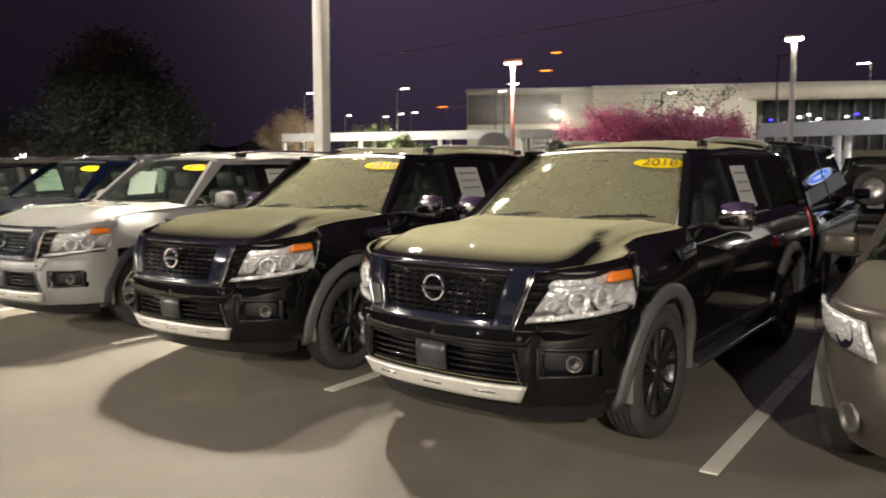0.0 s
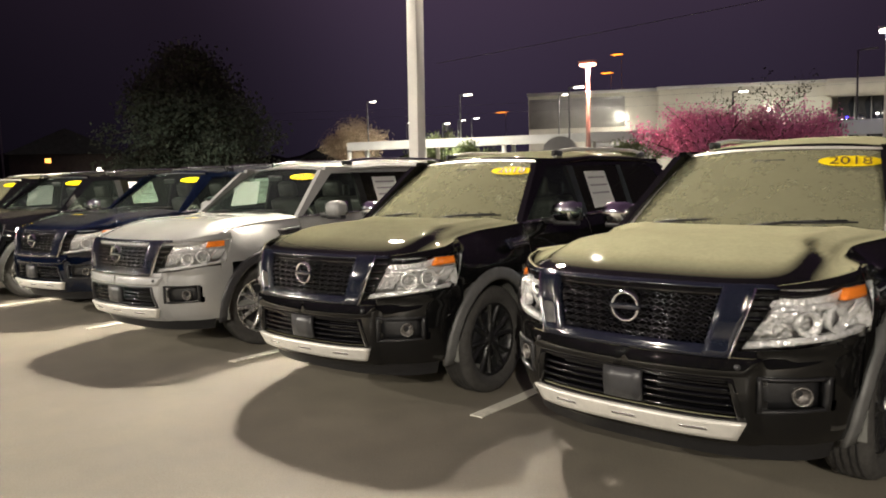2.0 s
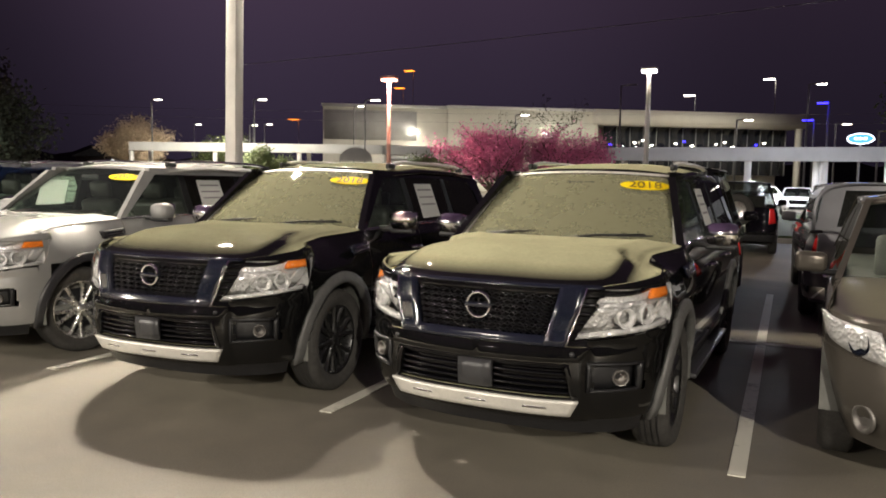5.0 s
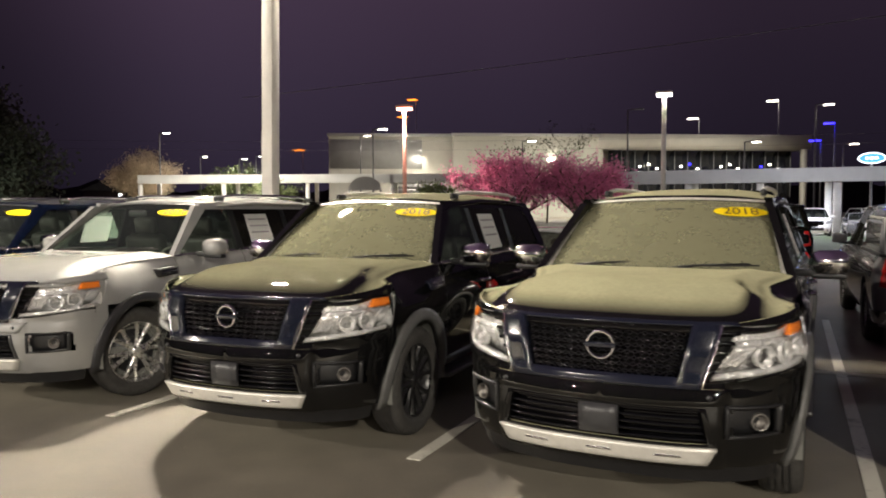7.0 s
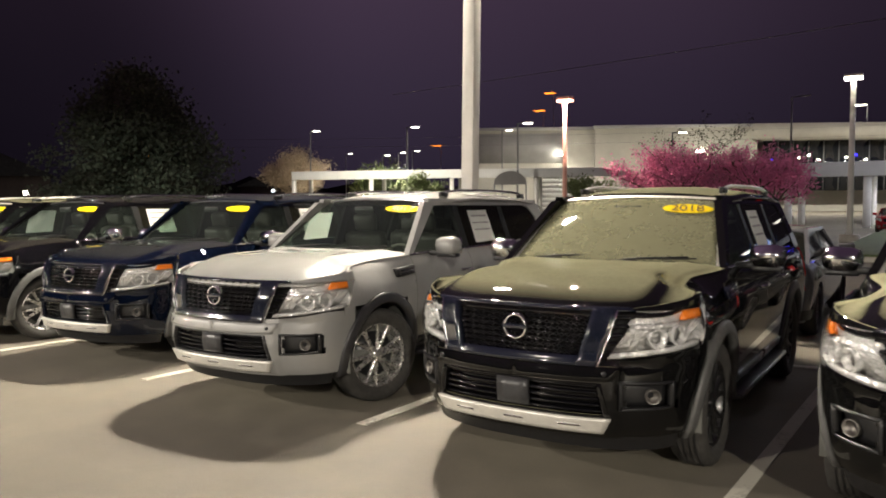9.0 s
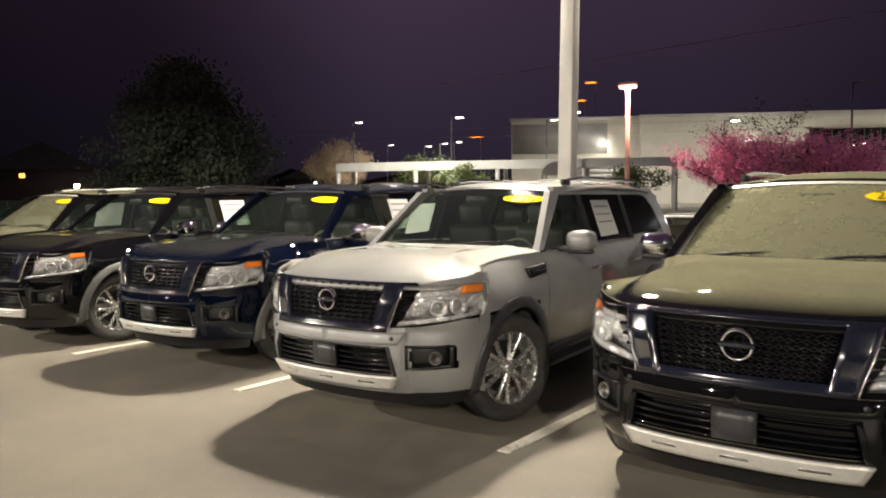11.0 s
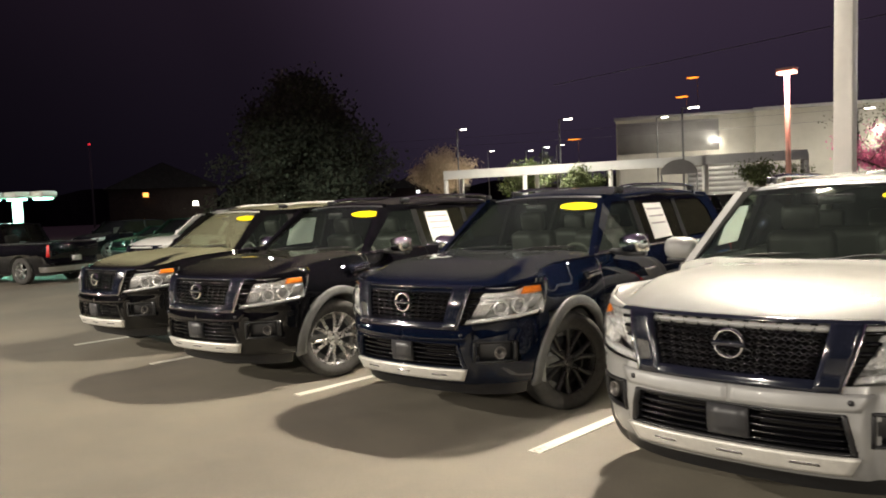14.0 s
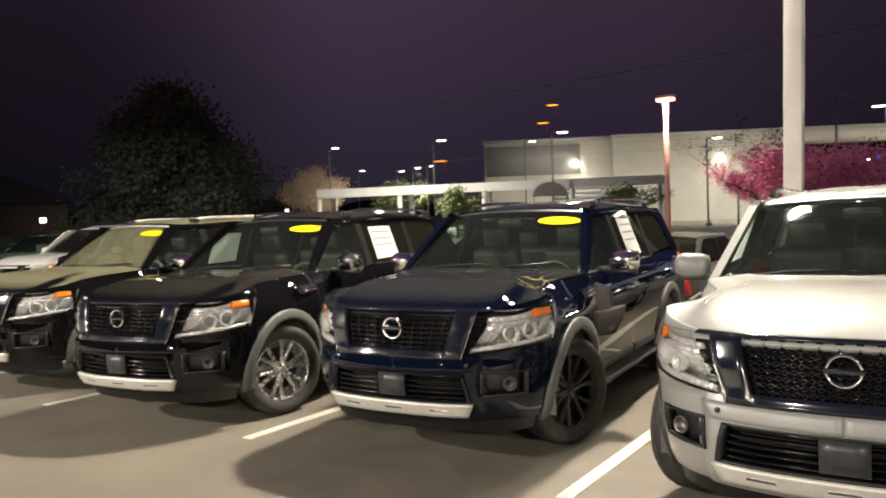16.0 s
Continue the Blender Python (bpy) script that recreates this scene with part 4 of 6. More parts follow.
    part("rear_screen", grid(lambda a, b: ((0.84 - 0.13 * b) * (2 * a - 1), 5.08 - 0.16 * b - 0.08 * (2 * a - 1) ** 2, 1.28 + 0.52 * b), 12, 6, lambda a, b: ((0.84 - 0.13 * b) * (2 * a - 1), 5.07 - 0.16 * b - 0.08 * (2 * a - 1) ** 2, 1.28 + 0.52 * b)), M["privacy"], car)
    # cabin
    part("underbody", box(-0.86, 0.86, 0.5, 5.0, 0.40, 0.47), M["trim_dark"], car)
    part("cabin_floor", join(box(-0.86, 0.86, 1.5, 5.0, 0.70, 0.74), box(-0.62, 0.62, 0.3, 1.5, 0.50, 1.0)), M["trim_dark"], car)
    dash = part("dashboard", join(box(-0.82, 0.82, 1.62, 2.02, 1.0, 1.25, 0.05), box(-0.14, 0.14, 1.9, 2.9, 0.74, 1.0, 0.04)), M["trim_dark"] if dusty else M["dash_light"], car)
    ring = [(0.38 + 0.185 * math.cos(2 * math.pi * i / 24), 2.16 + 0.06 * math.sin(2 * math.pi * i / 24), 1.16 + 0.17 * math.sin(2 * math.pi * i / 24)) for i in range(25)]
    part("steering_wheel", join(tube(ring, 0.016, 8), box(0.31, 0.45, 2.12, 2.17, 1.11, 1.21, 0.02), box(0.22, 0.54, 2.14, 2.165, 1.145, 1.175)), M["dash_light"] if not dusty else M["trim_dark"], dash)
    for x in (-0.4, 0.4):
        seat = part("seat", join(move(box(-0.26, 0.26, -0.09, 0.09, 0.0, 0.66, 0.06), pose(x, 2.78, 0.80, 14, 0, 0) @ Matrix.Identity(4)), box(x - 0.26, x + 0.26, 2.25, 2.82, 0.76, 0.90, 0.06)), M["leather"], car, "dark leather front seat")
        part("headrest", move(box(-0.14, 0.14, -0.055, 0.055, -0.1, 0.1, 0.04), pose(x, 2.62 + 0.02, 1.55, 10, 0, 0)), M["leather"], seat)
    part("rear_bench", join(move(box(-0.72, 0.72, -0.09, 0.09, 0.0, 0.62, 0.06), pose(0, 3.75, 0.82, 14, 0, 0)), *[box(x - 0.13, x + 0.13, 3.6, 3.7, 1.42, 1.58, 0.03) for x in (-0.45, 0, 0.45)]), M["leather"], car)
    part("cabin_mirror", box(-0.12, 0.12, 2.08, 2.11, 1.66, 1.73, 0.02), M["black_plastic"], car)
    # stickers and papers on the glass
    def on_screen(x, b, o=0.008):
        t = x / (0.86 - 0.16 * b)
        return Vector(screen(o)((t + 1) / 2, b))
    cx, cb = oval, 0.785
    vs = [on_screen(cx, cb)] + [on_screen(cx + 0.19 * math.cos(2 * math.pi * i / 32), cb + 0.075 * math.sin(2 * math.pi * i / 32)) for i in range(32)]
    st = part("year_sticker", (vs, [[0, 1 + i, 1 + (i + 1) % 32] for i in range(32)]), M["yellow"], car, "yellow oval year sticker")
    if year:
        cu = bpy.data.curves.new("year_text", "FONT")
        cu.body, cu.size, cu.align_x, cu.align_y, cu.extrude = year, 0.13, "CENTER", "CENTER", 0.001
        tmp = bpy.data.objects.new("tmp", cu)
        scene.collection.objects.link(tmp)
        me = bpy.data.meshes.new_from_object(tmp.evaluated_get(bpy.context.evaluated_depsgraph_get()))
        bpy.data.objects.remove(tmp)
        me.materials.append(M["ink"])
        tx = (on_screen(cx + 0.1, cb, 0.012) - on_screen(cx - 0.1, cb, 0.012)).normalized()
        ty = (on_screen(cx, cb + 0.05, 0.012) - on_screen(cx, cb - 0.05, 0.012)).normalized()
        tz = tx.cross(ty).normalized()
        mm = Matrix((tx, tz.cross(tx), tz)).transposed().to_4x4()
        dg = new("year_text", me)
        dg.parent = st
        dg.matrix_basis = Matrix.Translation(on_screen(cx, cb, 0.012)) @ mm @ Matrix.Diagonal((1.0, 1.0, 1.0, 1.0))
    for kind, a0, a1, z0, z1 in papers:
        if kind == "far":
            pv = prism([(a0, z0), (a1, z0 + 0.01), (a1 - 0.01, z1), (a0 + 0.01, z1)], lambda y, z: (-side_x(z) + 0.012, y, z), lambda y, z: (-side_x(z) + 0.010, y, z))
            part("price_sheet", (pv[0][:4], [[0, 1, 2, 3]]), M["paper"], car, "white paper price sheet", False)
        elif kind == "side":
            pv = prism([(a0, z0), (a1, z0 + 0.01), (a1 - 0.01, z1), (a0 + 0.01, z1)], lambda y, z: (side_x(z) + 0.004, y, z), lambda y, z: (side_x(z) + 0.002, y, z))
            pp = part("price_sheet", pv, M["paper"], car, "white paper price sheet", False)
            for k in range(3):
                zz = z1 - 0.07 - 0.075 * k
                part("print", prism([(a0 + 0.05, zz), (a1 - 0.05, zz), (a1 - 0.05, zz + 0.018), (a0 + 0.05, zz + 0.018)], lambda y, z: (side_x(z) + 0.006, y, z), lambda y, z: (side_x(z) + 0.005, y, z)), M["print"], pp, "", False)
        else:
            part("notice", grid(lambda a, b: tuple(on_screen(a0 + (a1 - a0) * a, z0 + (z1 - z0) * b, 0.009)), 3, 3), M["paper"], car, "white paper notice")
    for x, y, st_ in ((0.865, AXLE_F, steer), (-0.865, AXLE_F, steer), (0.865, AXLE_R, 0), (-0.865, AXLE_R, 0)):
        wheel(car, "wheel", x, y, TYRE, wheels, st_, 1 if x > 0 else -1)
    part("axle", join(tube([(-0.8, AXLE_F, 0.40), (0.8, AXLE_F, 0.40)], 0.05), tube([(-0.8, AXLE_R, 0.40), (0.8, AXLE_R, 0.40)], 0.05)), M["trim_dark"], car)
    return car


# ---- ground ----
def wide_sheet(name, x0, x1, y0, y1, z, mat, label, cat):
    vs = [(x0, y0, z), (x1, y0, z), (x1, y1, z), (x0, y1, z)]
    ob = mesh_ob(name, vs, [[0, 1, 2, 3]], mat, False)
    return tagged(ob, label, cat, kind="structure")


wide_sheet("ground", -700, 700, -500, 900, 0.0, M["asphalt"], "worn grey asphalt of the car lot", "ground")
LINES = [(-1.22 - 2.83 * k, 4.12 if k < 5 else 4.0) for k in range(-2, 6)] + [(-17.75, 4.0)]
for x, y in LINES:
    dx = 0.025
    ob = mesh_ob("stall_line", prism([(-0.05, 0), (0.05, 0), (0.05 + dx * 4.2, 4.1), (-0.05 + dx * 4.2, 4.1)], lambda a, b: (x + a, y + b, 0.008), lambda a, b: (x + a, y + b, 0.0))[0],
                 prism([(0, 0), (1, 0), (1, 1), (0, 1)], lambda a, b: (a, b, 0), lambda a, b: (a, b, 0))[1], M["line"], False)
    tagged(ob, "worn white painted stall line on asphalt", "road marking", "stall lines", "structure")
    ob = mesh_ob("stall_line", prism([(-0.05 + dx * 4.2, 4.23), (0.05 + dx * 4.2, 4.23), (0.05 + dx * 8.4, 8.3), (-0.05 + dx * 8.4, 8.3)], lambda a, b: (x + a, y + b, 0.008), lambda a, b: (x + a, y + b, 0.0))[0],
                 prism([(0, 0), (1, 0), (1, 1), (0, 1)], lambda a, b: (a, b, 0), lambda a, b: (a, b, 0))[1], M["line"], False)
    tagged(ob, "worn white painted stall line on asphalt", "road marking", "stall lines", "structure")
cross = prism([(-22, 8.23), (6, 8.23), (6, 8.34), (-22, 8.34)], lambda a, b: (a, b, 0.008), lambda a, b: (a, b, 0.0))
tagged(mesh_ob("middle_line", *cross, M["line"], False), "white painted line between two rows of stalls", "road marking", kind="structure")

# ---- the row of sport utility vehicles ----
CARS = [
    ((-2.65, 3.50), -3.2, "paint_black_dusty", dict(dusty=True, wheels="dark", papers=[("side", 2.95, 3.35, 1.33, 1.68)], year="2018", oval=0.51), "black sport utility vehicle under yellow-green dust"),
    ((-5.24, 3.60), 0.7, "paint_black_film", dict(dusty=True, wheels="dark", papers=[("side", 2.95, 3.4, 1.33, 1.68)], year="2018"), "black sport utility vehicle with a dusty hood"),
    ((-8.12, 3.68), 2.0, "paint_silver", dict(wheels="alloy", steer=-18, trim="dark_trim", mirror="body", papers=[("side", 2.95, 3.4, 1.33, 1.68), ("far", 2.1, 2.5, 1.36, 1.66)], year="2017"), "silver sport utility vehicle with a clean hood"),
    ((-10.98, 4.08), 4.0, "paint_blue", dict(wheels="dark", steer=-20, papers=[("side", 2.95, 3.4, 1.33, 1.70)]), "dark blue sport utility vehicle"),
    ((-13.65, 3.70), 7.0, "paint_black", dict(wheels="alloy", steer=-20, papers=[("side", 2.9, 3.4, 1.33, 1.70), ("far", 2.05, 2.5, 1.34, 1.68)]), "black sport utility vehicle with chrome wheels"),
    ((-16.6, 3.85), 4.0, "paint_black_film", dict(dusty="thin", wheels="alloy"), "dusty black sport utility vehicle beside a white one"),
    ((-23.6, 7.6), 8.0, "paint_white", dict(wheels="alloy", trim="dark_trim", mirror="body"), "white sport utility vehicle with a black grille"),
]
for (x, y), yaw, colour, kw, label in CARS:
    big_suv(pose(x, y, 0, 0, 0, yaw), colour, label, **kw)



# ---- plainer vehicles of the lot ----
def plain_car(place, colour, label, name="car", length=4.7, half=0.92, belt_z=1.0, roof_z=1.5, hood_z=0.95, screen=(1.25, 2.0), back=(3.9, 4.5), tyre=0.33, bed=None, sheet=False, nose=0.8, cap=False):
    """A car, van or pickup: body, hood, glass, roof, lamps, mirrors and wheels."""
    k = belt_z / 1.27
    sc = lambda prof: [(z * k, i) for z, i in prof]
    S = Shape(length, half, nose, 2.4, 0.5, sc(SIDE), sc(FRONT), sc(REAR))
    af, ar = length * 0.19, length * 0.79
    ab = arch_bottom(0.30 * k + 0.02, (af, ar), tyre * 1.16, tyre)
    body = M[colour]
    car = thing(name, place, label, "car" if name != "pickup_truck" else "truck", "cars of the lot")
    uy, ux = S.uy, S.ux
    top = lambda y: interp(y, [(0.2, hood_z * 0.93), (screen[0], belt_z), (length, belt_z)])
    for s in (1, -1):
        mir = (lambda v: v) if s > 0 else flip
        part("side", mir(S.wall(uy(0.75), uy(length - 0.42), 0.035, ab, top, 10)), body, car)
        for yc in (af, ar):
            part("wheel_well", mir(grid(lambda a, b, yc=yc: (half - 0.01 - 0.36 * b, yc - tyre * 1.15 * math.cos(math.pi * a), tyre + tyre * 1.15 * math.sin(math.pi * a)), 14, 1)), M["trim_dark"], car)
        lc = [(s * ux(half * 0.62), hood_z * 0.72), (s * uy(0.62), hood_z * 0.80), (s * uy(0.75), hood_z * 0.95), (s * ux(half * 0.70), hood_z * 0.91)]
        hl = part("headlight", S.tilted(lc, 12, 6, 0.002, 0.045, 0.02), M["reflector"], car, "clear headlamp")
        p0 = Vector(S.at(s * ux(half * 0.80), hood_z * 0.83, 0.0))
        nn = (Vector(S.at(s * ux(half * 0.80), hood_z * 0.83, 0.1)) - p0).normalized()
        tm = Matrix.Translation(p0) @ nn.to_track_quat("X", "Z").to_matrix().to_4x4()
        part("projector", move(lathe([(0.075, 0.0), (0.08, 0.02), (0.06, 0.012), (0.03, 0.016), (0.001, 0.02)], 18), tm), M["dark_chrome"], hl)
        part("lens", S.slab(lc, 12, 6, 0.055, 0.004), M["lens"], hl)
        q0 = Vector(S.at(s * ux(half * 0.76), 0.47 * k, 0.0))
        fm = Matrix.Translation(q0) @ nn.to_track_quat("X", "Z").to_matrix().to_4x4()
        fogl = part("fog_lamp", move(lathe([(0.085, 0.0), (0.088, 0.015), (0.07, 0.022), (0.062, 0.006), (0.04, 0.0), (0.001, 0.004)], 22), fm), M["disc"], car)
        part("lens", move(lathe([(0.065, 0.02), (0.03, 0.03), (0.001, 0.031)], 18), fm), M["lens"], fogl)
        part("tail_lamp", mir(S.slab([(uy(length - 0.16), belt_z * 0.68), (S.end - half * 0.78, belt_z * 0.66), (S.end - half * 0.80, belt_z * 0.97), (uy(length - 0.14), belt_z * 0.97)], 5, 5, 0.012, 0.03)), M["red_lens"], car, "red tail lamp")
        gx = lambda o: (lambda y, z: (half * 0.93 - (z - belt_z) * 0.33 + o, y, z))
        rz = roof_z - 0.09
        f0, f1, b0, b1 = screen[0] + 0.12, screen[1] + 0.06, back[0] - 0.05, back[1] - 0.16
        mid = (f1 + b0) / 2 - 0.05
        if sheet:
            part("window", mir(prism([(f0 + 0.1, belt_z + 0.03), (f0 + 1.0, belt_z + 0.03), (f0 + 1.0, rz), (f1, rz)], gx(0.002), gx(-0.01))), M["privacy"], car, "", False)
            part("side_panel", mir(prism([(f0, belt_z - 0.02), (b1 + 0.1, belt_z - 0.02), (b0, roof_z - 0.05), (f1 - 0.1, roof_z - 0.05)], gx(-0.006), gx(-0.03))), body, car, "", False)
        else:
            part("front_window", mir(prism([(f0 + 0.1, belt_z + 0.03), (mid, belt_z + 0.03), (mid, rz), (f1, rz)], gx(0.0), gx(-0.006))), M["privacy"], car, "", False)
            part("rear_window", mir(prism([(mid + 0.07, belt_z + 0.03), (b1, belt_z + 0.04), (b0, rz), (mid + 0.07, rz)], gx(0.0), gx(-0.006))), M["privacy"], car, "", False)
            part("front_pillar", mir(prism([(f0 - 0.06, belt_z), (f0 + 0.1, belt_z + 0.02), (f1, rz), (f1, roof_z - 0.04), (f1 - 0.1, roof_z - 0.05)], gx(0.005), gx(-0.04))), body, car, "", False)
            part("rear_pillar", mir(prism([(f1, rz - 0.005), (b0, rz - 0.005), (b1 - 0.02, belt_z + 0.04), (b1 + 0.15, belt_z), (b0 + 0.06, roof_z - 0.05), (f1, roof_z - 0.04)], gx(0.006), gx(-0.04))), body, car, "", False)
            part("centre_pillar", mir(prism([(mid - 0.005, belt_z), (mid + 0.075, belt_z), (mid + 0.075, rz), (mid - 0.005, rz)], gx(0.003), gx(-0.03))), M["pillar_black"], car, "", False)
        mh = part("door_mirror", mir(move(box(-0.11, 0.11, -0.06, 0.06, -0.075, 0.075, 0.035), pose(half + 0.10, f0 + 0.25, belt_z + 0.08, 0, -3, -10))), body, car)
        part("mirror_base", mir(box(half - 0.12, half + 0.1, f0 + 0.22, f0 + 0.28, belt_z - 0.01, belt_z + 0.03, 0.01)), M["black_plastic"], mh)
        part("handle", mir(tube([S.at(uy(mid - 0.22), belt_z * 0.86, 0.0), S.at(uy(mid - 0.2), belt_z * 0.86, 0.03), S.at(uy(mid - 0.07), belt_z * 0.86, 0.03), S.at(uy(mid - 0.05), belt_z * 0.86, 0.0)], 0.012, 6)), M["chrome"], car)
    part("nose", S.wall(-uy(0.76), uy(0.76), 0.035, lambda y: 0.26 * k if y < af - tyre * 1.2 else ab(y), lambda y: hood_z * 0.95, 12), body, car)
    part("tail", join(S.wall(uy(length - 0.44), S.end, 0.05, lambda y: 0.32 * k, lambda y: belt_z, 8), flip(S.wall(uy(length - 0.44), S.end, 0.05, lambda y: 0.32 * k, lambda y: belt_z, 8))), body, car)
    part("rear_bumper", join(S.wall(uy(length - 0.40), S.end, 0.08, lambda y: 0.38 * k, lambda y: 0.55 * k, 2, (), 0.04), flip(S.wall(uy(length - 0.40), S.end, 0.08, lambda y: 0.38 * k, lambda y: 0.55 * k, 2, (), 0.04))), M["black_plastic"] if name != "pickup_truck" else M["chrome"], car)
    part("plate", box(-0.16, 0.16, length - 0.005, length + 0.012, belt_z * 0.55, belt_z * 0.55 + 0.15), M["paper"], car)
    part("grille", S.slab([(ux(-half * 0.5), hood_z * 0.66), (ux(half * 0.5), hood_z * 0.66), (ux(half * 0.56), hood_z * 0.9), (ux(-half * 0.56), hood_z * 0.9)], 12, 3, 0.006, 0.02), M["mesh_black"], car)
    part("lower_grille", S.slab([(ux(-half * 0.55), hood_z * 0.36), (ux(half * 0.55), hood_z * 0.36), (ux(half * 0.5), hood_z * 0.54), (ux(-half * 0.5), hood_z * 0.54)], 12, 3, 0.006, 0.02), M["black_plastic"], car)
    def hood(o):
        def f(a, b):
            t = 2 * a - 1
            p = S.at(math.copysign(abs(t) * uy(0.72), t), hood_z * 0.93, 0.0)
            rx, ry = half * 0.92 * t, screen[0] + 0.17 * t * t
            x, y = p[0] + (rx - p[0]) * b, p[1] + (ry - p[1]) * b
            return (x, y, hood_z * 0.93 + (belt_z - hood_z * 0.93) * (1 - (1 - b) ** 1.8) + 0.05 * (1 - t * t) * math.sin(math.pi * min(1, b + 0.1) / 1.3) + o)
        return f
    part("hood", grid(hood(0.004), 24, 12, hood(-0.015)), body, car)
    w0, w1 = half * 0.9, half * 0.74
    def glass(y0, y1, bow):
        return grid(lambda a, b: ((w0 + (w1 - w0) * b) * (2 * a - 1), y0 + (y1 - y0) * b + bow * (2 * a - 1) ** 2, belt_z - 0.005 + (roof_z - 0.045 - belt_z) * b - 0.02 * (2 * a - 1) ** 2 * b), 12, 5)
    part("windscreen", glass(screen[0], screen[1], 0.14), M["glass"], car)
    part("roof", grid(lambda a, b: (w1 * 1.03 * (2 * a - 1), screen[1] - 0.02 + 0.1 * (2 * a - 1) ** 2 + (back[0] - screen[1] + 0.02 - 0.1 * (2 * a - 1) ** 2) * b, roof_z - 0.05 + 0.05 * math.sin(math.pi * (0.15 + 0.7 * b)) - 0.05 * abs(2 * a - 1) ** 3), 14, 10,
                      lambda a, b: (w1 * 1.02 * (2 * a - 1), screen[1] - 0.02 + 0.1 * (2 * a - 1) ** 2 + (back[0] - screen[1] + 0.02 - 0.1 * (2 * a - 1) ** 2) * b, roof_z - 0.08 + 0.05 * math.sin(math.pi * (0.15 + 0.7 * b)) - 0.05 * abs(2 * a - 1) ** 3)), body, car)
    part("rear_screen", glass(back[1], back[0], -0.1), M["privacy"], car)
    part("cabin", join(box(-half * 0.82, half * 0.82, screen[0] + 0.1, min(back[1], length - 0.3), belt_z * 0.5, belt_z - 0.06), *[box(x - 0.22, x + 0.22, screen[1] + 0.35, screen[1] + 0.5, belt_z - 0.1, belt_z + 0.26, 0.05) for x in (-0.36, 0.36)]), M["trim_dark"], car)
    part("underbody", box(-half * 0.8, half * 0.8, 0.5, length - 0.4, 0.27 * k, 0.36 * k), M["trim_dark"], car)
    if bed:
        y0 = back[1] + 0.02
        part("tailgate", box(-half * 0.86, half * 0.86, length - 0.12, length - 0.03, belt_z * 0.62, belt_z * 1.0, 0.015), body, car)
        for s in (1, -1):
            part("bed_rail", box(min(s * half * 0.80, s * half * 0.95), max(s * half * 0.80, s * half * 0.95), y0, length - 0.05, belt_z - 0.01, belt_z + 0.035, 0.015), M["black_plastic"], car)
        part("bed_floor", box(-half * 0.85, half * 0.85, y0, length - 0.1, belt_z - 0.3, belt_z - 0.26), M["trim_dark"], car)
        if cap:
            def shell(o):
                def f(a, b):
                    th = math.pi * a
                    return ((half * 0.92 - o) * math.copysign(abs(math.cos(th)) ** 0.4, math.cos(th)), y0 + (length - 0.06 - y0) * b - 0.12 * max(0, b - 0.5) * math.sin(th) - 0.0, belt_z + (roof_z - belt_z - 0.02 - o) * math.sin(th) ** 0.45)
                return f
            part("bed_cap", grid(shell(0.0), 24, 8, shell(0.03)), body, car, "fibreglass bed cap")
            part("cap_window", prism([(-0.62, belt_z + 0.08), (0.62, belt_z + 0.08), (0.54, roof_z - 0.12), (-0.54, roof_z - 0.12)], lambda x, z: (x, length - 0.065 - (z - belt_z) * 0.12, z), lambda x, z: (x, length - 0.10 - (z - belt_z) * 0.12, z)), M["privacy"], car, "", False)
            part("cap_end", prism([(-half * 0.9, belt_z), (half * 0.9, belt_z), (half * 0.8, roof_z - 0.05), (-half * 0.8, roof_z - 0.05)], lambda x, z: (x, length - 0.10 - (z - belt_z) * 0.12, z), lambda x, z: (x, length - 0.13 - (z - belt_z) * 0.12, z)), body, car, "", False)
    for x, y in ((half - 0.12, af), (-half + 0.12, af), (half - 0.12, ar), (-half + 0.12, ar)):
        w = part("wheel", lathe([(tyre * f, h) for f, h in ((0.6, 0.08), (0.7, 0.1), (0.9, 0.11), (1.0, 0.07), (1.0, -0.07), (0.9, -0.1), (0.6, -0.08))], 28), M["rubber"], car)
        w.matrix_basis = pose(x, y, tyre, 0, 0, 0 if x > 0 else 180)
        r = tyre * 0.66
        part("rim", join(lathe([(r, 0.085), (r * 0.9, 0.04), (r * 0.88, -0.06)], 28), *[move(box(0.03, 0.07, -0.025, 0.025, r * 0.1, r * 0.95), pose(0, 0, 0, 72 * i, 0, 0)) for i in range(5)], lathe([(0.001, 0.075), (r * 0.2, 0.072), (r * 0.24, 0.02)], 14)), M["alloy"], w)
    return car


SUV = dict(name="suv", length=4.85, half=0.95, belt_z=1.12, roof_z=1.72, hood_z=1.06, screen=(1.3, 2.0), back=(4.2, 4.7), tyre=0.36)
SEDAN = dict(length=4.75, half=0.91, belt_z=0.98, roof_z=1.44, hood_z=0.92, screen=(1.35, 2.15), back=(3.6, 4.35), tyre=0.33)
TRUCK = dict(name="pickup_truck", length=5.5, half=0.96, belt_z=1.16, roof_z=1.8, hood_z=1.12, screen=(1.45, 2.05), back=(3.3, 3.5), tyre=0.39, bed=True)
VAN = dict(name="suv", length=4.95, half=0.99, belt_z=1.16, roof_z=1.98, hood_z=1.1, screen=(1.1, 1.7), back=(4.7, 4.86), tyre=0.38)
plain_car(pose(0.10, 3.95, 0, 0, 0, -4), "paint_taupe", "grey-brown crossover with clear headlamps", **dict(SUV, half=0.93, belt_z=1.08, roof_z=1.68, hood_z=1.0, nose=0.95))
plain_car(pose(-2.45, 14.05, 0, 0, 0, 180), "paint_black", "tall black sport utility vehicle seen from its tail", **VAN)
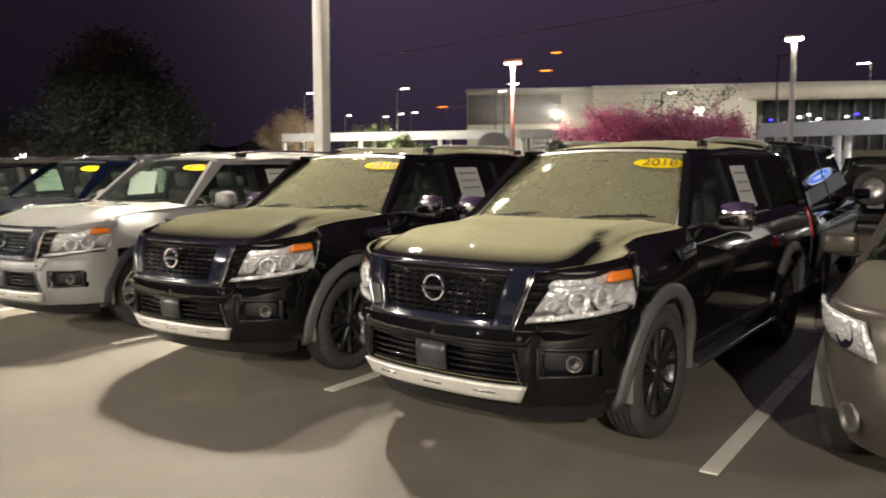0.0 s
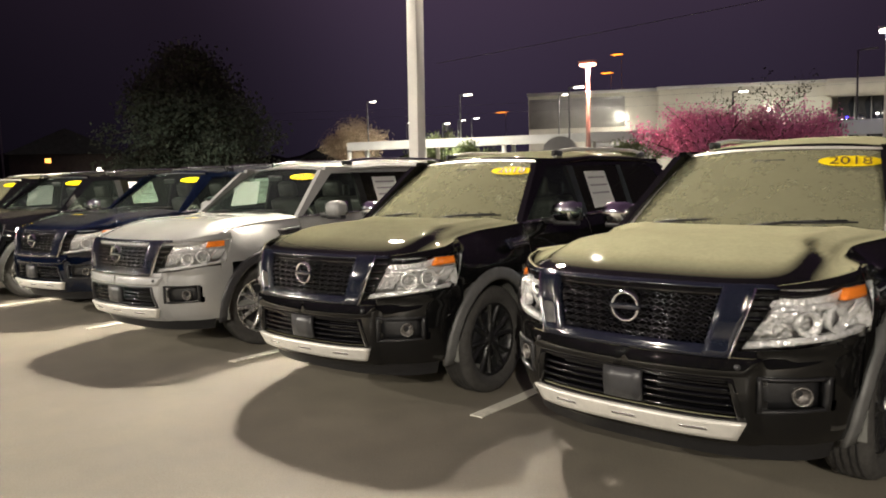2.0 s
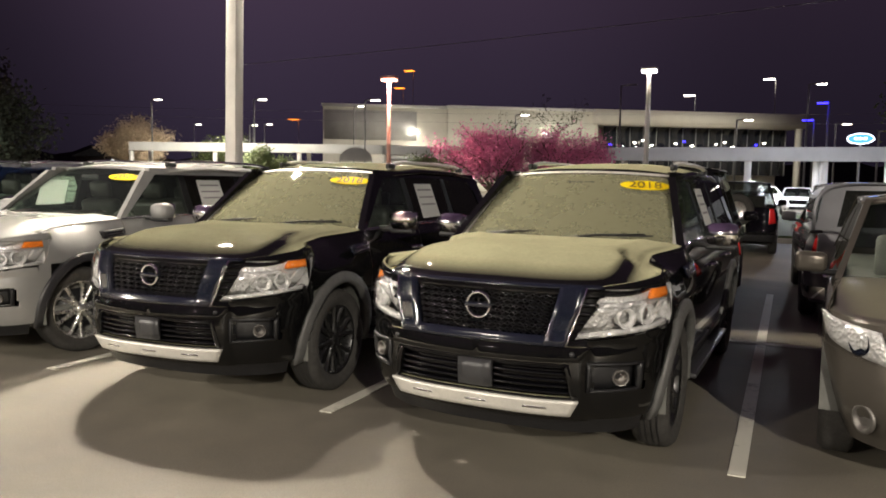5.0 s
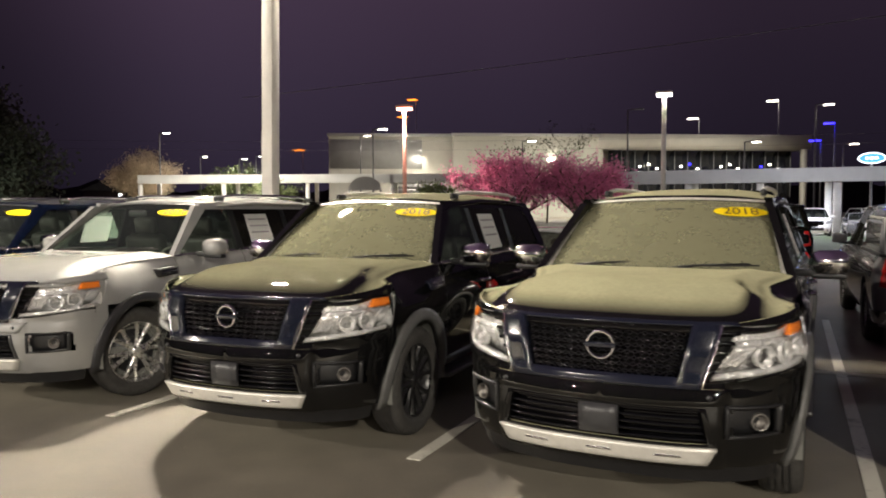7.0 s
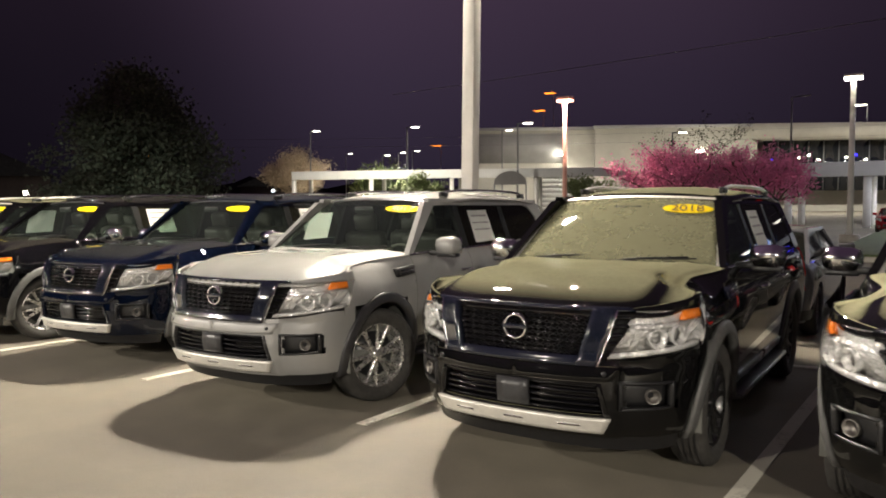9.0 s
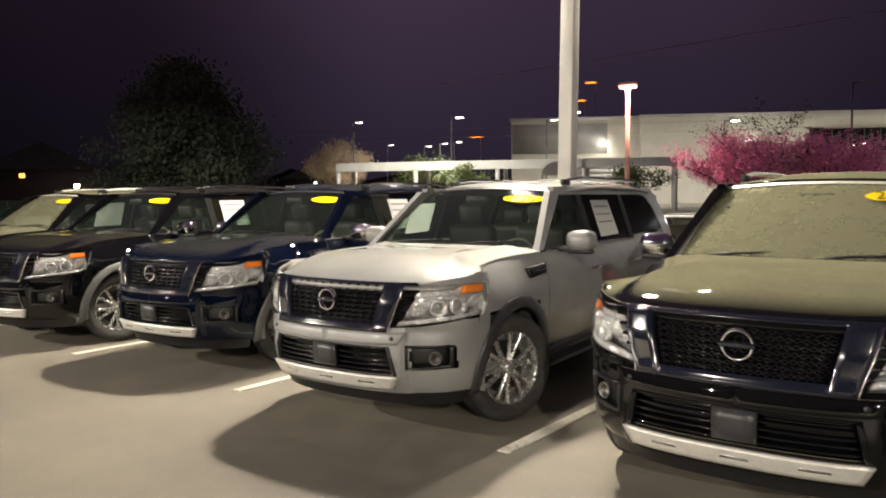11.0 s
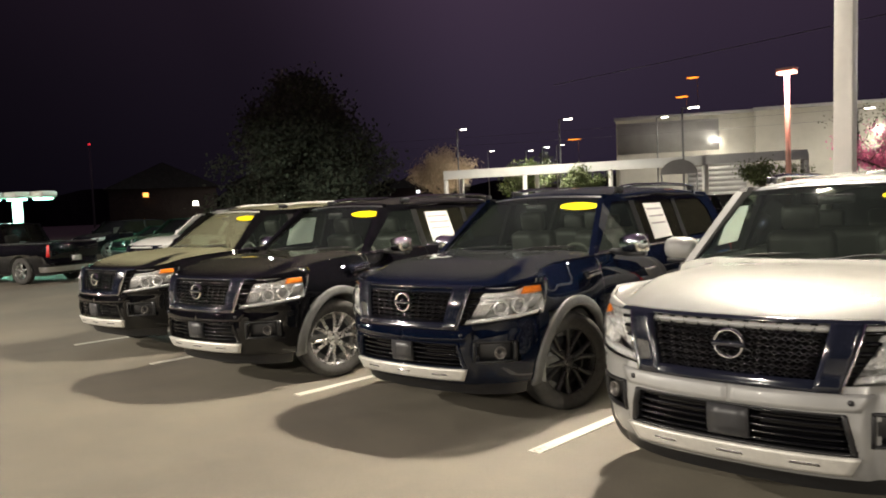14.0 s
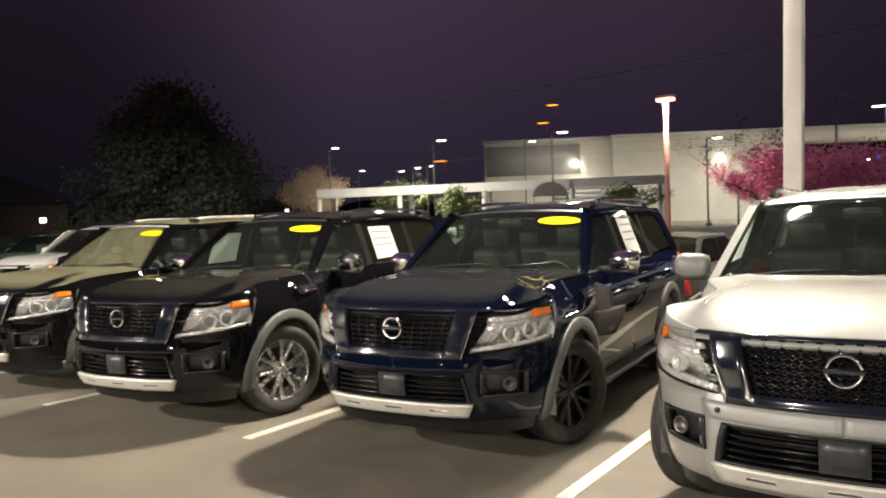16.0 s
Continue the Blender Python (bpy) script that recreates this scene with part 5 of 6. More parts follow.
plain_car(pose(0.28, 15.1, 0, 0, 0, 180), "paint_grey", "grey pickup truck with a bed cap", **dict(TRUCK, cap=True))
plain_car(pose(3.1, 14.4, 0, 0, 0, 180), "paint_taupe", "grey-brown sport utility vehicle from behind", **SUV)
plain_car(pose(-5.3, 14.3, 0, 0, 0, 180), "paint_grey", "dark grey sedan in the row behind", **SEDAN)
plain_car(pose(-8.0, 14.5, 0, 0, 0, 180), "paint_silver", "silver sedan in the row behind", **SEDAN)
plain_car(pose(-11.3, 14.4, 0, 0, 0, 180), "paint_taupe", "grey-beige sedan in the row behind", **SEDAN)
plain_car(pose(-14.0, 14.6, 0, 0, 0, 180), "paint_black", "black sedan in the row behind", **SEDAN)
jeep = plain_car(pose(-1.75, 24.1, 0, 0, 0, 180), "paint_black", "black boxy off-road vehicle with a spare wheel on its tail", **dict(SUV, length=4.5, half=0.92, belt_z=1.2, roof_z=1.85, hood_z=1.15, screen=(1.5, 1.75), back=(4.36, 4.46), tyre=0.42))
spare = part("spare_wheel", move(lathe([(0.22, 0.09), (0.27, 0.11), (0.36, 0.115), (0.40, 0.08), (0.40, -0.08), (0.36, -0.1), (0.2, -0.1)], 28), pose(0.05, 4.62, 1.12, 0, 0, 90)), M["rubber"], jeep)
part("rim", move(join(lathe([(0.24, 0.09), (0.2, 0.03), (0.001, 0.03)], 24), lathe([(0.001, 0.08), (0.06, 0.075), (0.07, 0.02)], 16)), pose(0.05, 4.62, 1.12, 0, 0, 90)), M["alloy"], spare)
# the bend of the row
plain_car(pose(-25.6, 9.6, 0, 0, 0, 12), "paint_black", "black sport utility vehicle in the bend", **SUV)
plain_car(pose(-33.2, 12.0, 0, 0, 0, 14), "paint_green", "dark green crossover in the bend", **SUV)
plain_car(pose(-37.4, 13.0, 0, 0, 0, 14), "paint_green", "dark green sedan in the bend", **SEDAN)
plain_car(pose(-41.5, 13.0, 0, 0, 0, 16), "paint_black", "black sport utility vehicle in the bend", **SUV)
plain_car(pose(-34.6, 6.4, 0, 0, 0, -68), "paint_black", "black pickup truck parked across the aisle", **TRUCK)
# beyond the lawn strip
for x, y, c, lb, spec, rz in ((0.6, 49.0, "paint_white", "white sport utility vehicle beyond the lawn", SUV, 0), (3.3, 49.5, "paint_grey", "silver-grey sedan beyond the lawn", SEDAN, 0), (6.3, 49.2, "paint_white", "white pickup truck beyond the lawn", TRUCK, 0),
                              (-2.4, 50.0, "paint_grey", "grey sedan beyond the lawn", SEDAN, 0), (-5.5, 49.6, "paint_red", "dark red sedan beyond the lawn", SEDAN, 0), (1.5, 66.0, "paint_white", "white pickup truck by the showroom", TRUCK, 90), (-1.0, 74.0, "paint_white", "white sedan behind the canopy", SEDAN, 20), (3.0, 75.0, "paint_silver", "silver sport utility vehicle behind the canopy", SUV, 20), (7.0, 74.5, "paint_white", "white sport utility vehicle behind the canopy", SUV, 20), (12.5, 49.0, "paint_white", "white sedan beyond the lawn", SEDAN, 0), (9.5, 49.0, "paint_black", "black sport utility vehicle in the bend", SUV, 0),
                              (-17.6, 29.5, "paint_black", "black sport utility vehicle by the blossom tree", SUV, 60), (-21.5, 33.5, "paint_black", "black sedan on the far side", SEDAN, 60), (11.2, 31.5, "paint_silver", "silver sport utility vehicle", SUV, 180),
                              (-45.0, 60.0, "paint_white", "white sedan by the carport", SEDAN, 70), (-40.5, 62.0, "paint_silver", "silver sedan by the carport", SEDAN, 70), (-50.5, 58.5, "paint_grey", "grey sedan by the carport", SEDAN, 70), (-36.0, 64.0, "paint_white", "white sport utility vehicle by the carport", SUV, 70)):
    plain_car(pose(x, y, 0, 0, 0, rz), c, lb, **spec)


# ---- lawn strip, low wall ----
def slab_thing(name, x0, x1, y0, y1, z0, z1, mat, label, cat, bevel=0.03, kind="structure"):
    return tagged(mesh_ob(name, *box(x0, x1, y0, y1, z0, z1, bevel), mat, False), label, cat, kind=kind)


slab_thing("kerb", -6.2, 8.2, 24.6, 44.2, -0.05, 0.15, M["concrete"], "pale concrete kerb round the lawn strip", "kerb")
slab_thing("lawn", -6.0, 8.0, 24.8, 44.0, 0.10, 0.22, M["grass"], "short mown grass strip", "lawn", 0.05)
slab_thing("low_wall", -16.0, -7.2, 21.6, 22.0, -0.05, 0.95, M["concrete"], "low beige concrete wall", "wall", 0.02)


# ---- lamp posts ----
def lamp_post(x, y, z, label, glow_mat, steel="grey_steel", width=0.07, arm=0.55, az=0.0, head=(0.5, 0.28), lit=True):
    post = thing("street_lamp", pose(x, y, 0, 0, 0, az), label, "street lamp", "lamp posts")
    part("base", move(lathe([(0.001, 0.0), (width * 3, 0.0), (width * 3, 0.4), (0.001, 0.42)], 14), pose(0, 0, 0, 0, -90, 0)), M["concrete"], post)
    part("shaft", tube([(0, 0, 0.3), (0, 0, z * 0.5), (0, 0, z)], width, 10, width * 0.75), M[steel], post)
    part("arm", tube([(0, 0, z - 0.02), (-arm, 0, z + 0.03)], width * 0.6, 8), M[steel], post)
    hx = -arm - head[0] * 0.3 if arm > 0.2 else 0.0
    hd = part("lamp_head", move(box(-head[0] / 2, head[0] / 2, -head[1] / 2, head[1] / 2, 0, 0.12, 0.03), pose(hx, 0, z - 0.02)), M[steel], post)
    if lit:
        part("diffuser", move(box(-head[0] * 0.46, head[0] * 0.46, -head[1] * 0.46, head[1] * 0.46, -0.10, 0.0, 0.03), pose(hx, 0, z - 0.022)), M[glow_mat], hd)
    return post


post = thing("lot_lamp_post", pose(POLE[0], POLE[1], 0, 0, 1.0, 0), "white square steel lamp post on a concrete base", "street lamp")
part("base", move(lathe([(0.001, -0.02), (0.3, -0.02), (0.3, 0.55), (0.27, 0.6), (0.001, 0.6)], 24), pose(0, 0, 0, 0, -90, 0)), M["concrete"], post)
part("shaft", box(-0.10, 0.10, -0.10, 0.10, 0.6, POLE_TOP, 0.012), M["white_steel"], post)
for ax, ay in ((-1.35, -0.3), (0.5, 1.0)):
    part("arm", tube([(0, 0, POLE_TOP - 0.05), (ax * 0.8, ay * 0.8, POLE_TOP + 0.02)], 0.04), M["white_steel"], post)
    part("lamp_head", box(ax - 0.3, ax + 0.3, ay - 0.3, ay + 0.3, POLE_TOP - 0.05, POLE_TOP + 0.10, 0.03), M["white_steel"], post)
lamp_post(-6.34, 35.3, 6.95, "white steel lamp post with a bright white head", "lamp_white", "white_steel", 0.13, 0.1, 0, (0.7, 0.4))
lamp_post(-16.67, 29.5, 6.2, "pale lamp post with a pinkish lamp", "lamp_pink", "pink_lit_steel", 0.11, 0.1, 0, (0.7, 0.4))
for x, y, z, lit in ((-57.1, 73.2, 11.0, True), (-78.5, 79.1, 12.2, True), (-107.5, 120.2, 12.4, True), (-57.2, 96.8, 12.5, True), (-40.7, 70.5, 10.2, True), (-30.2, 89.8, 10.1, True), (2.3, 86.4, 12.3, True), (-16.2, 83.2, 12.4, False),
                     (-4.5, 88.0, 8.9, True), (6.3, 105.0, 9.6, True), (9.5, 92.0, 7.8, True), (-96.0, 118.0, 11.5, True), (-92.5, 118.5, 11.9, True), (-89.5, 119.0, 12.1, True)):
    lamp_post(x, y, z, "tall grey lamp post with a white lamp" if lit else "tall grey post with an unlit lamp", "lamp_far", "grey_steel", 0.12, 0.9, 180, (1.0, 0.5), lit)
for x, y, z, g, lb in ((-150.5, 312.0, 51.5, "lamp_orange", "tall mast with an orange sodium lamp"), (-154.0, 309.0, 43.6, "lamp_orange", "tall mast with an orange sodium lamp"), (-183.0, 269.0, 26.8, "lamp_orange", "tall post with an orange sodium lamp"),
                        (-0.5, 178.0, 24.8, "lamp_far", "tall post with a white lamp"), (-16.6, 176.0, 21.6, "lamp_far", "tall post with a white lamp"), (-63.5, 43.0, 6.5, "lamp_orange", "post with an orange sodium lamp")):
    far = 2.0 if y > 200 else 1.0
    lamp_post(x, y, z, lb, g, "grey_steel", 0.15, 0.6, 0, (2.4 * far, 1.8 * far))

# blue lamps by the showroom
for x, y, z in ((4.0, 108.0, 10.4), (5.6, 108.5, 12.6)):
    lamp_post(x, y, z, "post with a vivid blue lamp", "lamp_blue", "grey_steel", 0.12, 0.3, 0, (1.4, 1.2))

# teal-lit lamp with three hoods
tl = thing("area_lamp", pose(-39.0, 9.9, 0, 0, 0, 15), "low lamp post with three teal-lit hoods", "street lamp")
part("shaft", box(-0.14, 0.14, -0.14, 0.14, 0.0, 2.75, 0.02), M["white_steel"], tl)
for i in (-1, 0, 1):
    hd = part("hood", move(box(-0.44, 0.44, -0.35, 0.35, 0.0, 0.26, 0.09), pose(0, 0, 2.74) @ Matrix.Translation((i * 0.95 * 0.75, i * 0.95 * 0.65, 0))), M["white_steel"], tl)
    part("diffuser", move(box(-0.3, 0.3, -0.24, 0.24, -0.08, 0.01, 0.03), pose(0, 0, 2.74) @ Matrix.Translation((i * 0.95 * 0.75, i * 0.95 * 0.65, 0))), M["lamp_teal"], hd)


# ---- showroom building ----
BX, BY, BD = -80.0, 124.6, math.degrees(math.atan2(0.5, 0.87))
showroom = thing("showroom_building", pose(BX, BY, 0, 0, 0, BD), "long pale stucco showroom with a dark glass front", "building")
part("wall", box(0, 24, 0, 40, 0, 16.0), M["stucco"], showroom, "", False)
part("wall", box(24, 54, -1.2, 40, 0, 16.1), M["stucco"], showroom, "", False)
part("wall", box(54, 96, 6, 40, 0, 14.0), M["stucco"], showroom, "", False)
part("upper_band", box(0.2, 18.0, -0.15, 0.0, 9.6, 15.2), M["stucco_dark"], showroom, "grey upper wall panel")
part("parapet", join(box(-0.3, 24.0, -0.3, 0.3, 15.8, 16.4), box(23.7, 54.4, -1.5, -0.9, 15.9, 16.5)), M["canopy"], showroom)
roof_s = part("fascia", box(53.0, 97.0, -3.0, 8.0, 13.6, 16.4), M["stucco"], showroom, "pale overhanging fascia")
for i in range(14):
    g = part("glass_bay", box(56.0 + 2.8 * i, 58.7 + 2.8 * i, 1.4, 1.6, 4.0, 13.5), M["dark_window"], showroom)
    part("mullion", box(58.7 + 2.8 * i, 58.85 + 2.8 * i, 1.2, 1.7, 4.0, 13.55), M["grey_steel"], g)
part("corner_column", box(95.3, 96.3, -2.8, -1.8, 0, 13.6), M["stucco"], showroom)
part("door_recess", box(12.5, 22.5, -0.3, -0.02, 0, 8.6), M["stucco_dark"], showroom, "roller door below a wall lamp")
for i in range(9):
    part("door_slat", box(12.7, 22.3, -0.36, -0.30, 0.3 + 0.9 * i, 1.1 + 0.9 * i), M["stucco_dark"], showroom)
for x, z in ((17.5, 11.0), (43.5, 11.2)):
    wl_ = part("wall_lamp", box(x - 0.7, x + 0.7, -1.75 if x > 24 else -0.75, -1.2 if x > 24 else -0.15, z, z + 0.35, 0.08), M["lamp_white"], showroom)
    lp = lamp("wall_light", (0, 0, 0), 300, (1.0, 0.93, 0.75), 1.2)
    lp.matrix_world = pose(BX, BY, 0, 0, 0, BD) @ pose(x, -4.2 if x > 24 else -3.0, z - 0.1, 0, 0, 0)
for i in range(13):
    part("ceiling_lamp", box(57.3 + 2.9 * i + 1.1 * ((i * 5) % 3), 57.7 + 2.9 * i + 1.1 * ((i * 5) % 3), 1.0, 1.35, 9.7 + 0.45 * ((i * 7) % 3), 9.95 + 0.45 * ((i * 7) % 3)), M["lamp_far"] if i % 5 else M["lamp_blue"], showroom)
# unseen fill lights added high before the facade, so its fascia reads lit
for x, e_ in ((15.0, 5000), (45.0, 6000), (75.0, 7000)):
    lp = lamp("facade_fill_light", (0, 0, 0), e_ * 1.7, (1.0, 0.93, 0.8), 2.0)
    lp.matrix_world = pose(BX, BY, 0, 0, 0, BD) @ pose(x, -24, 19.0, 0, 0, 0)


# ---- carports ----
def carport(place, length, depth, top, thick, posts, label, post_w=0.25):
    c = thing("carport", place, label, "carport")
    part("roof", box(0, length, 0, depth, top - thick * 0.35, top - 0.02), M["canopy"], c)
    part("fascia", box(-0.1, length + 0.1, -0.12, 0.02, top - thick, top, 0.03), M["canopy"], c)
    n = posts
    for i in range(n):
        x = length * i / (n - 1)
        for y in (0.4, depth - 0.4):
            part("post", box(x - post_w, x + post_w, y - post_w, y + post_w, 0, top - thick * 0.4), M["white_steel"], c)
    return c


carport(pose(-65.3, 62.2, 0, 0, 0, 22), 37.0, 6.0, 5.55, 0.95, 5, "long white carport on square posts", 0.2)
carport(pose(-12.5, 58.6, 0, 0, 0, 1), 40.0, 8.0, 4.55, 1.0, 9, "white drive-through canopy on square posts", 0.24)
# fill added for the canopy, far cars and trees; no lamp stands at these spots
lamp("canopy_fill_light", (-2.0, 62.0, 3.7), 1300, (0.9, 0.92, 1.0), 1.5)
lamp("canopy_fill_light", (8.0, 62.0, 3.7), 1300, (0.75, 0.8, 1.0), 1.5)
lamp("lot_and_fill_light", (1.0, 46.0, 8.0), 2000, (0.85, 0.88, 1.0), 0.5)
lamp("lot_and_fill_light", (-50.0, 55.0, 9.5), 9000, (1.0, 0.93, 0.8), 0.8)
lamp("lot_and_fill_light", (-66.0, 80.0, 11.0), 6000, (1.0, 0.93, 0.8), 0.8)
awn = thing("awning", pose(-37.5, 63.0, 0, 0, 0, 28), "arched dark awning on posts", "awning")
part("cover", grid(lambda a, b: (3.2 * (a - 0.5), 2.6 * b, 3.6 + 1.3 * math.sin(math.pi * a)), 14, 3, lambda a, b: (3.1 * (a - 0.5), 2.6 * b, 3.55 + 1.25 * math.sin(math.pi * a))), M["stucco_dark"], awn)
part("front", prism([(1.6 * math.cos(math.pi * i / 14), 1.3 * math.sin(math.pi * i / 14)) for i in range(15)], lambda x, z: (x, -0.02, 3.58 + z), lambda x, z: (x, 0.03, 3.58 + z)), M["stucco_dark"], awn, "", False)
for x in (-1.5, 1.5):
    part("post", tube([(x, 0.1, 0), (x, 0.1, 3.65)], 0.08), M["grey_steel"], awn)

# dealer sign: plain oval
sign = thing("oval_sign", pose(5.6, 69.0, 0, 0, 0, 0), "blue oval sign with a white rim on a pole", "sign")
part("pole", tube([(0, 0.2, 0), (0, 0.2, 6.0)], 0.1), M["grey_steel"], sign)
oval = lambda rx, rz, y: ([(0, y, 5.7)] + [(rx * math.cos(2 * math.pi * i / 32), y, 5.7 + rz * math.sin(2 * math.pi * i / 32)) for i in range(32)], [[0, 1 + (i + 1) % 32, 1 + i] for i in range(32)])
part("rim", prism([(1.0 * math.cos(2 * math.pi * i / 32), 0.45 * math.sin(2 * math.pi * i / 32)) for i in range(32)], lambda x, z: (x, 0.0, 5.7 + z), lambda x, z: (x, 0.15, 5.7 + z)), M["sign_white"], sign, "", False)
part("face", prism([(0.9 * math.cos(2 * math.pi * i / 32), 0.37 * math.sin(2 * math.pi * i / 32)) for i in range(32)], lambda x, z: (x, -0.02, 5.7 + z), lambda x, z: (x, 0.0, 5.7 + z)), M["sign_blue"], sign, "", False)
for i in range(3):
    part("letter_bar", box(-0.45 + 0.33 * i, -0.22 + 0.33 * i, -0.04, -0.02, 5.6, 5.8), M["sign_white"], sign)


# ---- trees ----
def limb(rng, start, way, length, radius, depth, tubes, tips, droop=0.0):
    p, d = Vector(start), Vector(way).normalized()
    pts = [tuple(p)]
    for _ in range(4):
        d = (d + Vector((rng.uniform(-.22, .22), rng.uniform(-.22, .22), rng.uniform(-.1, .2) - droop))).normalized()
        p = p + d * (length / 4)
        pts.append(tuple(p))
        if depth <= 1:
            tips.append(p.copy())
    tubes.append(tube(pts, radius, 5 if depth < 2 else 7, radius * 0.45))
    if depth == 0:
        return
    for i in range(4 if depth > 1 else 3):
        a = rng.uniform(0, 2 * math.pi)
        side = Vector((math.cos(a), math.sin(a), rng.uniform(0.1, 0.7)))
        limb(rng, pts[rng.choice((2, 3, 4))], d * 0.6 + side, length * rng.uniform(0.5, 0.75), radius * 0.5, depth - 1, tubes, tips, droop)


def leaves(rng, tips, count, spread, size):
    vs, fs = [], []
    for i in range(count):
        c = tips[i % len(tips)] + Vector((rng.gauss(0, spread), rng.gauss(0, spread), rng.gauss(0, spread * 0.8)))
        a = Vector((rng.gauss(0, 1), rng.gauss(0, 1), rng.gauss(0, 1))).normalized()
        b = a.orthogonal().normalized()
        s = size * rng.uniform(0.6, 1.4)
        k = len(vs)
        vs += [tuple(c - a * s), tuple(c + b * s * 0.6), tuple(c + a * s), tuple(c - b * s * 0.6)]
        fs.append([k, k + 1, k + 2, k + 3])
    return vs, fs


def evergreen(x, y, spread, top, label, seed):
    """A broad cone of drooping clumps round a straight trunk."""
    rng = random.Random(seed)
    t = thing("tree", pose(x, y, 0), label, "tree")
    tubes, tips = [tube([(0, 0, 0), (0.1, 0, top * 0.5), (0, 0, top * 0.95)], spread * 0.04, 10, 0.05)], []
    for i in range(150):
        h = top * (0.12 + 0.86 * rng.random() ** 1.2)
        reach = spread * 0.5 * (1 - (h / top) ** 2.2) ** 0.8 * rng.uniform(0.55, 1.12) + 0.3
        a = rng.uniform(0, 2 * math.pi)
        pts = [(math.cos(a) * reach * k, math.sin(a) * reach * k, h + 0.5 * math.sin(2.2 * k) - 0.5 * k * k) for k in (0, 0.35, 0.7, 1.0)]
        tubes.append(tube(pts, 0.07, 5, 0.02))
        tips += [Vector(p) for p in pts[1:]] + [Vector(pts[3])]
    part("trunk", join(*tubes), M["bark"], t)
    part("crown", leaves(rng, tips, 42000, 0.6, 0.13), M["leaf_dark"], t, "dense dark foliage", False)
    return t


def tree(x, y, trunk_h, spread, top, label, crown_mat, bark="bark", count=5000, leaf=0.09, seed=1, boughs=6, depth=2, crown_label="", jitter=0.3, z0=0.0):
    rng = random.Random(seed)
    t = thing("tree", pose(x, y, z0), label, "tree")
    tubes, tips = [tube([(0, 0, 0), (0.05, 0.03, trunk_h * 0.5), (0, 0, trunk_h)], spread * 0.045, 10, spread * 0.035)], []
    for i in range(boughs):
        a = 2 * math.pi * (i + rng.uniform(-.3, .3)) / boughs
        rise = rng.uniform(0.35, 1.6)
        w = Vector((math.cos(a), math.sin(a), rise))
        reach = spread * 0.62 / (1 + 0.25 * rise) if rise < 1 else (top - trunk_h) * 0.62
        limb(rng, (0, 0, trunk_h * rng.uniform(0.7, 1.0)), w, reach, spread * 0.022, depth, tubes, tips)
    part("trunk", join(*tubes), M[bark], t)
    tips = [p for p in tips if p.z < top and p.z > trunk_h * 0.6]
    part("crown", leaves(rng, tips, count, jitter, leaf), M[crown_mat], t, crown_label, False)
    return t


tree(-12.7, 32.8, 1.1, 4.2, 4.3, "redbud tree in full pink blossom", "blossom", "bark", 16000, 0.055, 3, 9, 2, "pink blossom", 0.22)
tree(-9.7, 34.4, 1.1, 3.9, 4.2, "redbud tree in full pink blossom", "blossom", "bark", 14000, 0.055, 5, 9, 2, "pink blossom", 0.22)
evergreen(-49.0, 31.0, 11.5, 10.4, "large dark evergreen tree beyond the lot", 7)
tree(-84.4, 82.0, 3.4, 7.0, 10.6, "bare tree with pale fine twigs", "twig", "twig", 20000, 0.11, 9, 16, 2, "fine pale twigs", 0.55)
tree(-66.0, 78.0, 2.2, 5.0, 7.6, "small tree in fresh green leaf", "leaf_green", "bark", 4000, 0.14, 11, 7, 2, "fresh green leaves", 0.4)
tree(-44.5, 58.0, 1.8, 3.6, 4.9, "small tree in fresh green leaf", "leaf_green", "bark", 4000, 0.10, 13, 7, 2, "fresh green leaves", 0.3)
tree(6.4, 41.0, 2.2, 5.0, 7.2, "thin young tree in fresh leaf", "leaf_green", "bark", 2500, 0.11, 15, 8, 2, "sparse fresh leaves", 0.3)
tree(-26.5, 88.0, 4.0, 2.6, 12.0, "thin dark tree by the showroom", "leaf_dark", "bark", 900, 0.13, 17, 8, 2, "sparse dark leaves", 0.4)
tree(-31.0, 66.0, 1.5, 3.4, 4.6, "small tree by the carport", "leaf_green", "bark", 3000, 0.10, 19, 7, 2, "green leaves", 0.3)

# utility pole, wires
up = thing("utility_pole", pose(-63.2, 39.5, 0, 0, 0, 20), "wooden utility pole with a crossarm", "utility pole")
part("pole", tube([(0, 0, 0), (0, 0, 14.4)], 0.17, 10, 0.12), M["concrete"], up)
part("crossarm", box(-1.5, 1.5, -0.07, 0.07, 13.5, 13.7), M["concrete"], up)


def wire(a, b, sag):
    pts = [(a[0] + (b[0] - a[0]) * i / 20, a[1] + (b[1] - a[1]) * i / 20, a[2] + (b[2] - a[2]) * i / 20 - sag * 4 * (i / 20) * (1 - i / 20)) for i in range(21)]
    tagged(mesh_ob("overhead_wire", *tube(pts, 0.022, 5), M["grey_steel"]), "thin dark overhead wire", "cable", "overhead wires", "structure")


